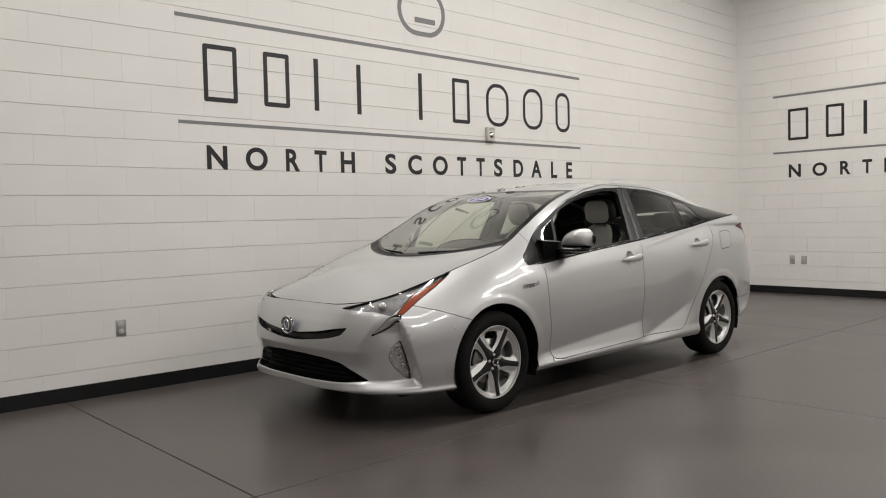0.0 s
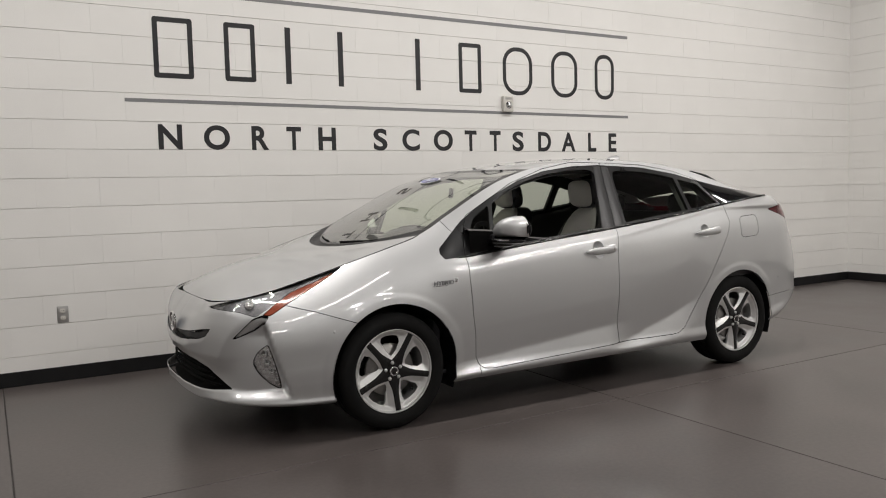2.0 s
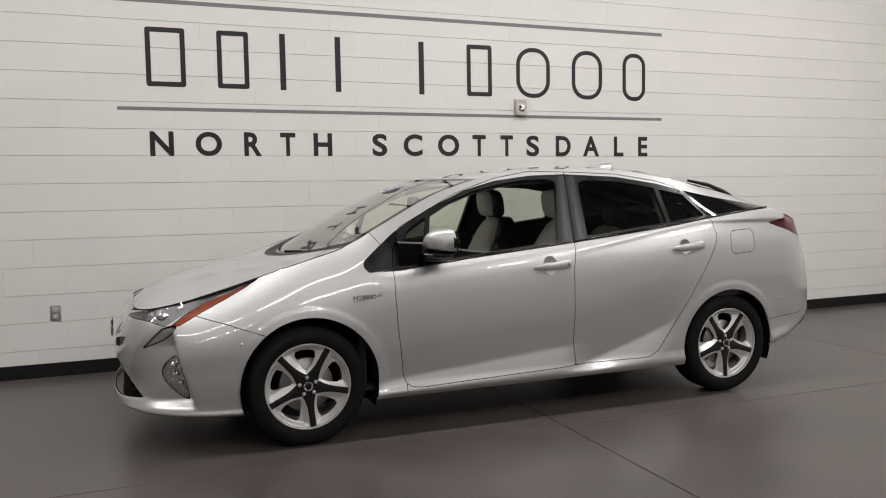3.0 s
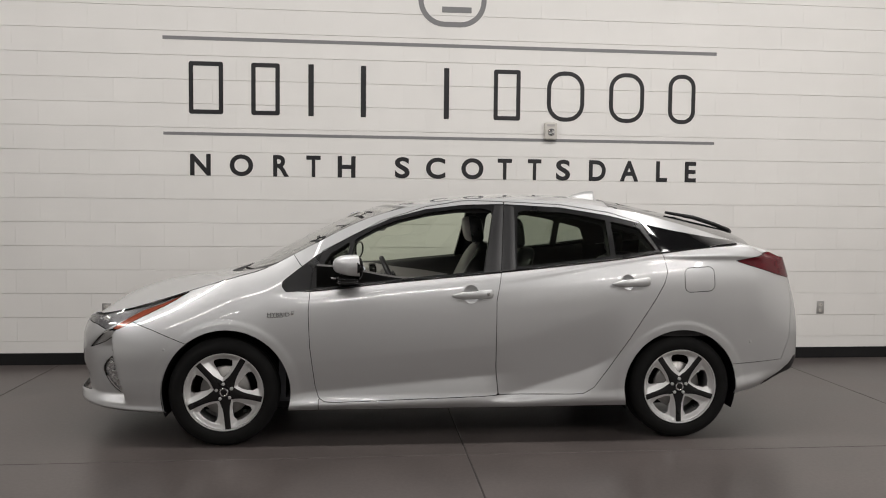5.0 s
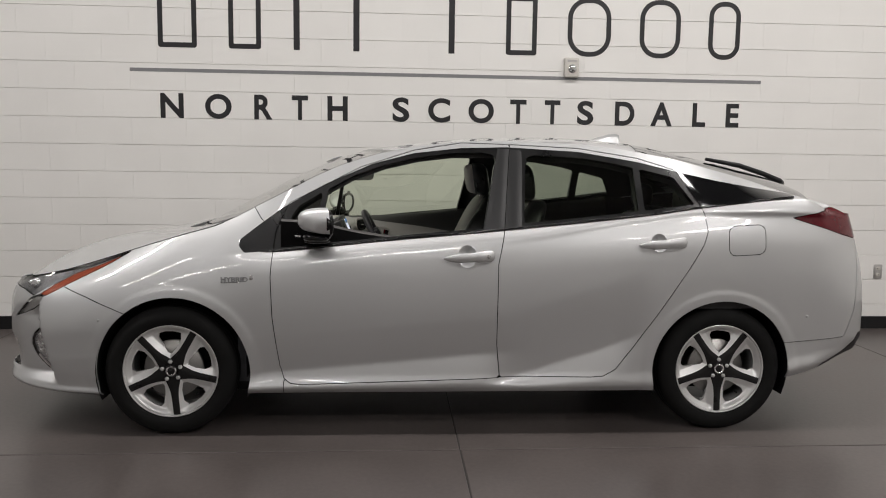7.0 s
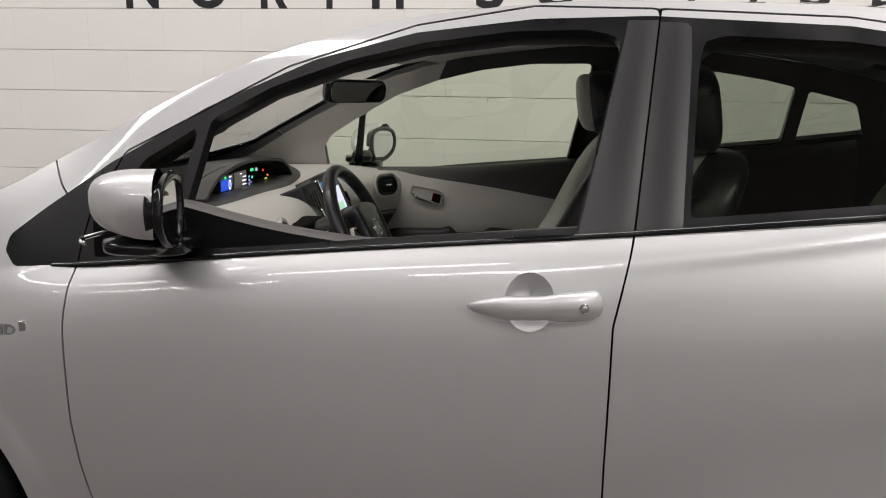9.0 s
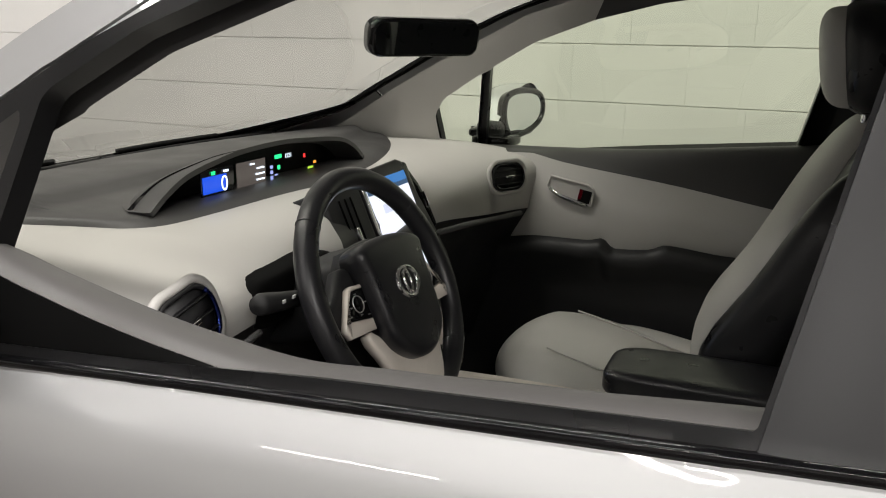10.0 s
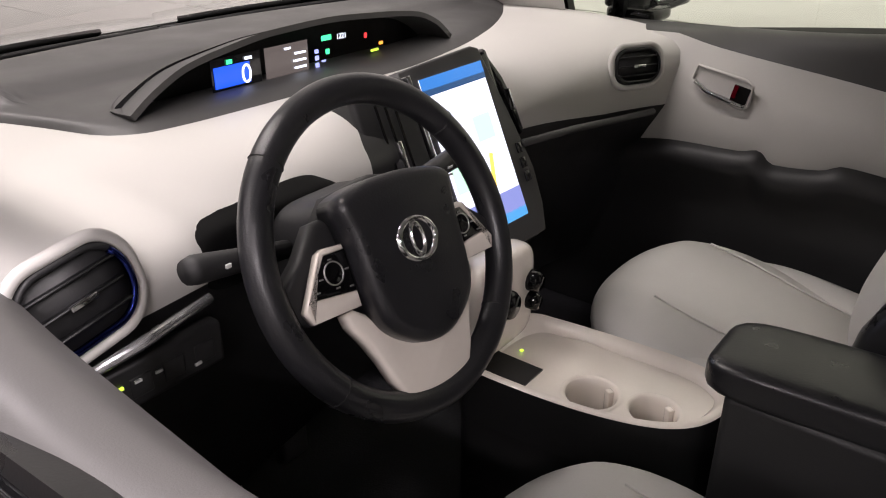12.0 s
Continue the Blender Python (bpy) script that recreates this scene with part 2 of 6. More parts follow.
def polysd(x, z, poly):
    """Signed distance to a closed outline, negative inside."""
    x, z = np.asarray(x), np.asarray(z)
    best, odd = np.full(x.shape, 1e9), np.zeros(x.shape, bool)
    for (ax, az), (bx, bz) in zip(poly, poly[1:] + poly[:1]):
        ex, ez = bx - ax, bz - az
        t = np.clip(((x - ax) * ex + (z - az) * ez) / (ex * ex + ez * ez + 1e-12), 0, 1)
        best = np.minimum(best, np.hypot(x - ax - t * ex, z - az - t * ez))
        cross = (az > z) != (bz > z)
        odd ^= cross & (x < ax + (z - az) * ex / (ez if abs(ez) > 1e-9 else 1e-9))
    return np.where(odd, -best, best)


def cut(mesh, d):
    """Splits a sheet where d changes sign: the part with d < 0, and the rest."""
    V, F = mesh
    d = np.where(np.abs(d) < 1e-5, 1e-5, d)
    extra, made = [], {}

    def mid(i, j):
        key = (min(i, j), max(i, j))
        if key not in made:
            t = d[i] / (d[i] - d[j])
            extra.append(V[i] * (1 - t) + V[j] * t)
            made[key] = len(V) + len(extra) - 1
        return made[key]
    neg, pos = [], []
    inside = d < 0
    for f in F:
        k = sum(inside[i] for i in f)
        if k == len(f):
            neg.append(f)
        elif k == 0:
            pos.append(f)
        else:
            a, b = [], []
            for i, j in zip(f, f[1:] + f[:1]):
                (a if inside[i] else b).append(i)
                if inside[i] != inside[j]:
                    m = mid(i, j)
                    a.append(m)
                    b.append(m)
            if len(a) > 2:
                neg.append(tuple(a))
            if len(b) > 2:
                pos.append(tuple(b))
    W = np.vstack([V, np.array(extra)]) if extra else V
    d2 = []
    for fs in (neg, pos):
        used = sorted({i for f in fs for i in f})
        at = {i: n for n, i in enumerate(used)}
        d2.append((W[used] if used else W[:0], [tuple(at[i] for i in f) for f in fs]))
    return d2


def sheet_normals(mesh):
    V, F = mesh
    N = np.zeros((len(V), 3))
    for f in F:
        p = V[list(f[:4]), :3]
        n = np.cross(p[2] - p[0], p[-1] - p[1])
        for i in f:
            N[i] += n
    return N / np.maximum(np.linalg.norm(N, axis=1), 1e-9)[:, None]


# ---- the car's outer form: x to the tail from the front axle, y across, z up ----
OUTLINE, ARC = spline([(-.955, 0), (-.945, -.25), (-.90, -.48), (-.80, -.66), (-.62, -.775), (-.32, -.842), (0, -.866), (.5, -.868), (1.3, -.872),
                       (2.2, -.876), (2.7, -.88), (3.05, -.864), (3.33, -.815), (3.515, -.69), (3.60, -.40), (3.62, 0)], 470)
TAN = np.gradient(OUTLINE, axis=0)
TAN /= np.linalg.norm(TAN, axis=1)[:, None]
INWARD = np.stack([-TAN[:, 1], TAN[:, 0]], 1)


def along(keys):
    """A function of the arc length round the car, keyed by ('a', arc) or by x."""
    return pch([k[0][1] if isinstance(k[0], tuple) else float(np.interp(k[0], OUTLINE[:, 0], ARC)) for k in keys], [k[1] for k in keys])


A0, A1 = ("a", 0.0), ("a", ARC[-1])
z_bottom = along([(A0, .245), (("a", .5), .225), (-.62, .20), (-.35, .192), (0, .2), (.4, .205), (2.33, .21), (3.05, .27), (3.3, .33), (3.45, .38), (A1, .40)])
z_belt = along([(A0, .60), (("a", .5), .62), (-.55, .68), (-.225, .76), (.05, .83), (.345, .882), (.483, .89), (.956, .941), (1.6, 1.003),
                (2.323, 1.084), (2.604, 1.126), (3.1, 1.172), (3.32, 1.09), (A1, 1.0)])
z_top = along([(A0, .712), (("a", .3), .712), (("a", .5), .722), (-.76, .748), (-.55, .79), (-.225, .883), (.05, .965), (.2, 1.008), (.3, 1.05), (.43, 1.119),
               (.86, 1.326), (1.18, 1.405), (1.56, 1.437), (2.0, 1.425), (2.4, 1.375), (2.8, 1.285), (3.1, 1.205), (3.32, 1.14), (3.48, 1.09), (A1, 1.08)])
top_inset = along([(A0, .115), (("a", .3), .112), (("a", .5), .11), (-.76, .16), (-.55, .20), (-.225, .18), (.05, .155), (.3, .165), (.45, .185),
                   (.86, .225), (1.2, .25), (1.6, .27), (2.2, .272), (2.7, .29), (3.1, .27), (3.4, .16), (A1, .10)])
side_profile = pch([0, .05, .12, .35, .55, .72, .85, .94, 1], [.03, .004, .012, .004, 0, .004, .014, .034, .068])
front_profile = pch([.19, .235, .27, .30, .36, .42, .46, .54, .60, .66, .70, .74], [.07, .0, .0, .03, .04, .025, .012, .01, .012, .025, .045, .08])
corner_profile = pch([.19, .225, .27, .42, .54, .66, .70, .74], [.05, .006, .0, .004, .010, .025, .045, .08])
rear_profile = pch([.3, .40, .47, .6, .8, .92, 1.0, 1.1], [.10, .02, .0, .0, .02, .05, .07, .1])
door_crease = pch([.3, .55, 1.58, 1.8], [.292, .314, .405, .425])
arch_crease = pch([1.5, 1.645, 1.9, 2.146, 2.345, 2.5], [.245, .282, .36, .44, .537, .62])
shoulder = pch([1.2, 1.62, 2.3, 2.61, 3.03, 3.4], [.865, .931, 1.041, 1.080, 1.078, 1.06])
ARCHES = ((.016, .312, .362), (2.694, .315, .35))


def fold(d, above, below):
    """A valley along d = 0, fading over the given widths above and below it."""
    d1 = np.sqrt(d * d + .006**2) - .006
    return np.clip(1 - d1 / np.where(d > 0, above, below), 0, 1) ** 1.4


def side_sheet(nz=120):
    """The driver's side from the nose's middle round to the tail's middle: columns x, y, z, arc."""
    zb, zbelt, zt, it = z_bottom(ARC), z_belt(ARC), z_top(ARC), top_inset(ARC)
    w = np.linspace(0, 1, nz)[None, :]
    Z = zb[:, None] + w * (zt - zb)[:, None]
    X0 = OUTLINE[:, :1] + 0 * Z
    A = ARC[:, None] + 0 * Z
    low = side_profile(np.clip((Z - zb[:, None]) / (zbelt - zb)[:, None], 0, 1))
    inside = smooth(.30, .42, X0) * (1 - smooth(2.15, 2.38, X0))
    zc, za = door_crease(X0), arch_crease(X0)
    front_fold = (1 - smooth(1.45, 1.75, X0)) * fold(Z - zc, .18, .12)
    rear_fold = smooth(1.45, 1.75, X0) * fold(Z - za, .32, .15)
    low = low + inside * smooth(.225, .262, Z) * (.027 * front_fold + .036 * rear_fold)
    t = np.clip((Z - zbelt[:, None]) / np.maximum(zt - zbelt, .01)[:, None], 0, 1)
    bend = 1.9 - .9 * smooth(.15, .6, X0)
    up = .07 + (it[:, None] - .07) * t ** bend
    side = np.where(Z < zbelt[:, None], low, up)
    w = np.clip((Z - zb[:, None]) / (zt - zb)[:, None], 0, 1)
    wing = side_profile(np.clip(w / .55, 0, .6)) + it[:, None] * np.clip((w - .45) / .55, 0, 1) ** 2.3
    front = 1 - smooth(.22, .52, X0)
    side = wing * front + side * (1 - front)
    wf, wr = 1 - smooth(.42, 1.05, A), smooth(3.15, 3.5, X0)
    nose = front_profile(Z) + (corner_profile(Z) - front_profile(Z)) * smooth(.50, .80, A)
    inset = side * (1 - wf) * (1 - wr) + nose * wf + rear_profile(Z) * wr * (1 - wf)
    edge = .85 + (.65 - Z) * .31
    ramp = np.clip((A - (.47 + (Z - .30) * .70)) / np.maximum(edge - .47 - (Z - .30) * .70, .05), 0, 1)
    inset += .068 * ramp * (1 - smooth(edge - .020, edge, A)) * smooth(.235, .29, Z) * (1 - smooth(.55, .66, Z))
    zs = shoulder(X0)
    inset += .013 * smooth(1.35, 2.3, X0) * (1 - smooth(3.15, 3.40, X0)) * np.where(Z < zs, np.exp(-((zs - Z) / .085) ** 2), smooth(.030, 0, Z - zs))
    inset += (1 - smooth(.20, .55, A)) * smooth(.50, .72, Z) * .060
    for cx, cz, r in ARCHES:
        far = np.hypot(X0 - cx, Z - cz) - r
        inset -= .0035 * (1 - smooth(.030, .060, far)) * (Z < .78)
    X = X0 + INWARD[:, :1] * inset
    Y = OUTLINE[:, 1:] + INWARD[:, 1:] * inset
    V = np.stack([X, Y, Z, A], 2).reshape(-1, 4)
    return V, quads(len(ARC), nz)


def top_edge():
    """The driver's side sheet's upper edge."""
    it, zt = top_inset(ARC), z_top(ARC)
    return np.stack([OUTLINE[:, 0] + INWARD[:, 0] * it, OUTLINE[:, 1] + INWARD[:, 1] * it, zt], 1)


def lid(edge, centre, crown, ny=49, n=None):
    """A sheet across the car between its two upper edges: edge is a row of points on the driver's side, centre the x and z along the middle."""
    e, c = np.asarray(edge), np.asarray(centre)
    u = np.linspace(-1, 1, ny)[None, :]
    k = 1 - np.abs(u) ** crown
    X = e[:, :1] + (c[:, :1] - e[:, :1]) * (1 - u**2)
    Y = -e[:, 1:2] * u
    Z = e[:, 2:] + (c[:, 1:] - e[:, 2:]) * k
    V = np.stack([X, Y * -1, Z, Z * 0], 2).reshape(-1, 4)
    return V, [f[::-1] for f in quads(len(e), ny)]
# ---- the hall ----
WALL_Y, WALL_X, LEFT_X, BACK_Y = 1.555, 7.77, -8.0, -10.0
BLOCK_L, BLOCK_H, BED = .4064, .2032, .003
JOINT_X = -1.923


def plain_wall(name, x0, x1, y0, y1, label, mat=MORTAR):
    return thing(name, label, "wall", bm_mesh(name, box(x0, x1, y0, y1, 0, CEILING_Z), mat, True), kind="structure")


wall_back = plain_wall("wall_north", LEFT_X - .2, WALL_X + .2, WALL_Y + .003, WALL_Y + .2, "white painted concrete block wall with a dark painted sign")
wall_side = plain_wall("wall_east", WALL_X + .003, WALL_X + .2, BACK_Y, WALL_Y + .002, "white painted concrete block wall meeting the sign wall")
plain_wall("wall_west", LEFT_X - .2, LEFT_X, BACK_Y, WALL_Y + .002, "plain white painted block wall")
# added, never seen; its grey is set to dim reflections and fill on the car
plain_wall("wall_south", LEFT_X - .2, WALL_X + .2, BACK_Y - .2, BACK_Y, "plain dull grey wall added out of view to close the hall", DIM_WALL)
thing("ceiling", "plain dark ceiling of the hall", "ceiling", bm_mesh("ceiling", box(LEFT_X - .2, WALL_X + .2, BACK_Y - .2, WALL_Y + .2, CEILING_Z, CEILING_Z + .1), CEIL, True), kind="structure")

# concrete floor in sawn bays
floor = thing("floor", "dark sealed concrete floor with sawn joints", "floor", bm_mesh("floor", box(LEFT_X - .2, WALL_X + .2, BACK_Y - .2, WALL_Y + .2, -.12, -.006), JOINT, True), kind="structure")
GAP = .0035
XS = [LEFT_X - .1, -4.96, -1.79, 1.375, 4.545, WALL_X + .1]
YS = [BACK_Y - .1, -7.40, -4.24, -1.08, WALL_Y + .1]
for x0, x1 in zip(XS, XS[1:]):
    for y0, y1 in zip(YS, YS[1:]):
        part("floor_bay", bm_mesh("floor_bay", box(x0 + GAP, x1 - GAP, y0 + GAP, y1 - GAP, -.02, 0, .002, 1), FLOOR, True), floor)

for name, (x0, x1, y0, y1) in {"baseboard": (LEFT_X, WALL_X, WALL_Y - .012, WALL_Y - .001), "baseboard_east": (WALL_X - .012, WALL_X - .001, BACK_Y, WALL_Y - .013)}.items():
    thing(name, "black vinyl baseboard along the white block wall", "baseboard", bm_mesh(name, box(x0, x1, y0, y1, 0, .102, .003, 2), BASE, True), kind="structure")

# ceiling strips
for sx, sy, _ in STRIPS:
    fit_ob = thing("strip_fixture", "long white ceiling strip light, switched on", "ceiling light", group="ceiling strips", m=pose(sx, sy, CEILING_Z))
    part("housing", bm_mesh("housing", box(-1.3, 1.3, -.11, .11, -.34, -.26, .01), PLATE, True), fit_ob)
    for hx in (-.9, .9):
        part("hanger", bm_mesh("hanger", box(hx - .01, hx + .01, -.01, .01, -.27, 0), STEEL, True), fit_ob)


# ---- the painted signs; the maker's name is given as plain shapes ----
def frame_shape(w, h, t, r):
    """A hollow rounded frame as a thin sheet in x and z."""
    o, i = rounded(w, h, r, 8), rounded(w - 2 * t, h - 2 * t, max(r - t, .004), 8)
    n = len(o)
    V = [(x, 0, z) for x, z in o] + [(x, 0, z) for x, z in i]
    return V, [(k, (k + 1) % n, n + (k + 1) % n, n + k) for k in range(n)]


def raised(V, F, depth=.0012):
    bm = bmesh.new()
    vs = [bm.verts.new(v) for v in V]
    fs = [bm.faces.new([vs[i] for i in f]) for f in F]
    bmesh.ops.recalc_face_normals(bm, faces=fs)
    r = bmesh.ops.extrude_face_region(bm, geom=fs)
    bmesh.ops.translate(bm, verts=[v for v in r["geom"] if isinstance(v, bmesh.types.BMVert)], vec=(0, -depth, 0))
    bmesh.ops.recalc_face_normals(bm, faces=bm.faces[:])
    return bm


def letter(ch, w, h, fat):
    """One letter of the built-in font, stretched to its width and height."""
    cu = bpy.data.curves.new("letter", "FONT")
    cu.body, cu.offset, cu.extrude, cu.resolution_u = ch, fat, 0, 6
    tmp = new("letter", cu)
    bpy.context.view_layer.update()
    me = bpy.data.meshes.new_from_object(tmp.evaluated_get(bpy.context.evaluated_depsgraph_get()))
    bpy.data.objects.remove(tmp)
    P = np.array([v.co[:] for v in me.vertices])
    lo, hi = P.min(0), P.max(0)
    for v in me.vertices:
        v.co = ((v.co.x - lo[0]) / (hi[0] - lo[0]) * w, 0, (v.co.y - lo[1]) / (hi[1] - lo[1]) * h)
    F = [tuple(p.vertices) for p in me.polygons]
    V = [tuple(v.co) for v in me.vertices]
    return V, F


def wall_sign(m):
    sign = thing("wall_sign", "dark painted lettering and grey rules on white block wall", "sign", m=m, group="wall signs")
    for z, t in ((1.982, .026), (2.787, .030)):
        part("rule", bm_mesh("rule", box(-.91, 3.966, -.0012, 0, z - t / 2, z + t / 2), SIGN_GREY, True), sign)
    bars = [(-.697, -.411, "f"), (-.176, .065, "f"), (.308, .542, "b"), (.758, .99, "b"), (1.484, 1.705, "b"), (1.927, 2.166, "f"), (2.406, 2.746, "d"), (2.974, 3.298, "u"), (3.523, 3.777, "u")]
    h, t, z = .443, .046, 2.3725
    for x0, x1, kind in bars:
        w = x1 - x0
        if kind == "b":
            V, F = [(0, 0, -h / 2), (t, 0, -h / 2), (t, 0, h / 2), (0, 0, h / 2)], [(0, 1, 2, 3)]
            me = bm_mesh("upright_bar", raised(V, F), SIGN_BLACK, True)
            part("upright_bar", me, sign, m=pose(x0, 0, z))
        else:
            V, F = frame_shape(w, h, t * .8, .02 if kind == "f" else w * .45)
            part("open_frame", bm_mesh("open_frame", raised(V, F), SIGN_BLACK, True), sign, m=pose((x0 + x1) / 2, 0, z))
    words = (("NORTH", [(-.691, -.519), (-.36, -.162), (.008, .144), (.291, .414), (.561, .715)]),
             ("SCOTTSDALE", [(1.058, 1.188), (1.333, 1.504), (1.646, 1.844), (1.971, 2.099), (2.243, 2.366), (2.501, 2.63), (2.802, 2.958), (3.089, 3.263), (3.426, 3.532), (3.697, 3.803)]))
    for word, spans in words:
        for ch, (x0, x1) in zip(word, spans):
            V, F = letter(ch, x1 - x0, .186, .028)
            part("letter", bm_mesh("letter", raised(V, F), SIGN_BLACK, True), sign, m=pose(x0, 0, 1.626))
    V, F = frame_shape(.60, .47, .045, .23)
    part("oval_ring", bm_mesh("oval_ring", raised(V, F), SIGN_GREY, True), sign, m=pose(1.552, 0, 3.185))
    part("oval_bar", bm_mesh("oval_bar", box(-.13, .13, -.0012, 0, -.025, .025), SIGN_GREY, True), sign, m=pose(1.59, 0, 3.10))
    return sign


wall_sign(pose(0, WALL_Y - .0045, 0))
wall_sign(pose(WALL_X - .0045, .10, .035, 0, 0, -90))


# plates on the walls
def outlet(m, label, mat, gang=2):
    ob = thing("wall_outlet", label, "outlet", m=m, group="wall outlets")
    bm = slab(rounded(.072, .116, .006), .006, .002)
    part("cover_plate", bm_mesh("cover_plate", bm, mat), ob, m=pose(0, 0, 0, 90))
    for k in range(gang):
        z = .026 - .052 * k if gang == 2 else 0
        part("socket", bm_mesh("socket", slab(rounded(.034, .03, .010), .003, .001), PLATE if gang == 2 else STEEL), ob, m=pose(0, -.0062, z, 90))
        for sx in (-.006, .006):
            part("slot", bm_mesh("slot", box(sx - .0012, sx + .0012, -.0100, -.0085, z - .005, z + .004), NEAR_BLACK, True), ob)
    return ob


outlet(pose(-1.395, WALL_Y - .002, .471), "grey double socket plate on white block wall", STEEL)
outlet(pose(5.05, WALL_Y - .002, .475), "grey double socket plate on white block wall", STEEL)
outlet(pose(WALL_X - .002, .749, .49, 0, 0, -90), "grey blank plate on white block wall", STEEL, 1)
outlet(pose(WALL_X - .002, .582, .487, 0, 0, -90), "grey double socket plate on white block wall", STEEL)
stat = thing("wall_alarm", "small ivory alarm box with round strobe on wall", "alarm", m=pose(2.44, WALL_Y - .002, 2.062))
part("case", bm_mesh("case", slab(rounded(.112, .15, .012), .04, .008), PLATE), stat, m=pose(0, 0, 0, 90))
V, F = turned([(0.0, -.012), (.026, -.010), (.034, 0), (.036, .004)], 24)
part("strobe", to_mesh("strobe", V, F, CHROME), stat, m=pose(.004, -.04, -.01))
part("grille", bm_mesh("grille", slab(rounded(.07, .018, .005), .003), STEEL, True), stat, m=pose(0, -.039, .05, 90))
# ---- the car ----
car = thing("car", "silver five-door hatchback car standing on dark concrete floor", "car")
HALF_GAP = .002
gaps = []


def split_panel(mesh, fn, keep=True):
    """fn gives the distance for a sheet; returns the panel and the rest, and keeps the narrow gap strip."""
    inner, other = cut(mesh, fn(mesh[0]) + HALF_GAP)
    strip, outer = cut(other, fn(other[0]) - HALF_GAP)
    if keep:
        gaps.append(strip)
    return inner, outer


def by_xz(poly):
    return lambda V: polysd(V[:, 0], V[:, 2], poly)


def by_az(poly):
    return lambda V: polysd(V[:, 3], V[:, 2], poly)


side = side_sheet()
for cx, cz, r in ARCHES:
    side = cut(side, np.hypot(side[0][:, 0] - cx, side[0][:, 2] - cz) - r + np.where(side[0][:, 2] > .9, 9, 0))[1]

# lamps and openings of the front
HEAD = [(.462, .698), (.60, .728), (.87, .768), (1.15, .838), (1.31, .880), (1.14, .812), (1.0, .765), (.90, .715), (.80, .655), (.70, .680), (.60, .688)]
TURN_LAMP = [(.838, .662), (.90, .71), (1.0, .76), (1.14, .806), (1.30, .873), (1.15, .791), (.975, .708), (.878, .658)]
LOW_LAMP = [(.672, .545), (.785, .645), (.83, .66), (.87, .655), (.85, .62), (.79, .585)]
FOG = [(.782, .44), (.80, .472), (.83, .496), (.858, .510), (.868, .49), (.892, .42), (.918, .33), (.925, .285), (.90, .290), (.865, .312), (.825, .348), (.795, .385), (.78, .415)]
SLIT = [(-.05, .535), (.10, .54), (.28, .556), (.44, .582), (.52, .590), (.48, .552), (.40, .530), (.28, .515), (.10, .497), (-.05, .495)]
GRILLE = [(-.05, .415), (.15, .413), (.32, .405), (.45, .382), (.56, .33), (.645, .290), (.52, .281), (.4, .279), (.2, .278), (-.05, .278)]
head, side = split_panel(side, by_az(HEAD))
turn_lamp, side = split_panel(side, by_az(TURN_LAMP))
low_lamp, side = split_panel(side, by_az(LOW_LAMP))
fog, side = split_panel(side, by_az(FOG))
slit, side = split_panel(side, by_az(SLIT))
grille, side = split_panel(side, by_az(GRILLE))
TAIL = [(3.035, 1.076), (3.2, 1.106), (3.34, 1.132), (3.60, 1.145), (3.60, .955), (3.44, .965), (3.33, .990), (3.22, 1.022), (3.12, 1.050)]
tail, side = split_panel(side, by_xz(TAIL))
FUEL = [(2.795 + x, .966 + y + .06 * x) for x, y in rounded(.185, .145, .035)]
fuel, side = split_panel(side, by_xz(FUEL))

# side windows' dark band, doors, seams
BAND = [(.348, .884), (.483, .893), (.956, .943), (1.6, 1.005), (2.323, 1.086), (2.604, 1.128), (2.9, 1.165), (3.12, 1.187), (2.898, 1.218), (2.70, 1.252),
        (2.533, 1.287), (2.299, 1.341), (1.996, 1.388), (1.628, 1.406), (1.402, 1.399), (1.162, 1.37), (.957, 1.315), (.727, 1.214), (.518, 1.094), (.40, 1.005), (.325, .945), (.322, .915)]
F_DOOR = [(.484, .893), (.477, .777), (.486, .579), (.517, .335), (.535, .278), (.565, .256), (.62, .250), (1.585, .279), (1.568, .45), (1.566, .571), (1.568, .84), (1.602, 1.004),
          (1.645, 1.42), (1.40, 1.425), (1.162, 1.385), (.90, 1.30), (.55, 1.118), (.495, .99)]
R_DOOR = [(1.586, .280), (2.04, .282), (2.10, .287), (2.161, .319), (2.246, .428), (2.38, .63), (2.515, .837), (2.575, .94), (2.598, 1.008), (2.588, 1.09), (2.57, 1.125), (2.50, 1.30),
          (2.30, 1.36), (1.996, 1.405), (1.645, 1.42), (1.602, 1.004), (1.568, .84), (1.566, .571), (1.568, .45)]
band, body = cut(side, by_xz(BAND)(side[0]))
f_door, body = split_panel(body, by_xz(F_DOOR))
r_door, body = split_panel(body, by_xz(R_DOOR))
BOWLS = [[(1.416 + .046 * math.cos(a), .878 + .053 * math.sin(a)) for a in np.linspace(0, 6.2832, 37)[:-1]], [(2.355 + .040 * math.cos(a), .950 + .044 * math.sin(a)) for a in np.linspace(0, 6.2832, 37)[:-1]]]
_, f_door = cut(f_door, by_xz(BOWLS[0])(f_door[0]))
_, r_door = cut(r_door, by_xz(BOWLS[1])(r_door[0]))
f_frame, band = split_panel(band, by_xz(F_DOOR))
r_frame, band = split_panel(band, by_xz(R_DOOR))
front_seam = lambda V: np.maximum(polysd(V[:, 3], V[:, 2], [(-1, -1), (1.6, -1), (1.6, .5), (1.28, .612), (1.12, .665), (.975, .7), (.80, .76), (.3, .80), (-1, .80)]), V[:, 0] - .3)
front_bumper, body = split_panel(body, front_seam)
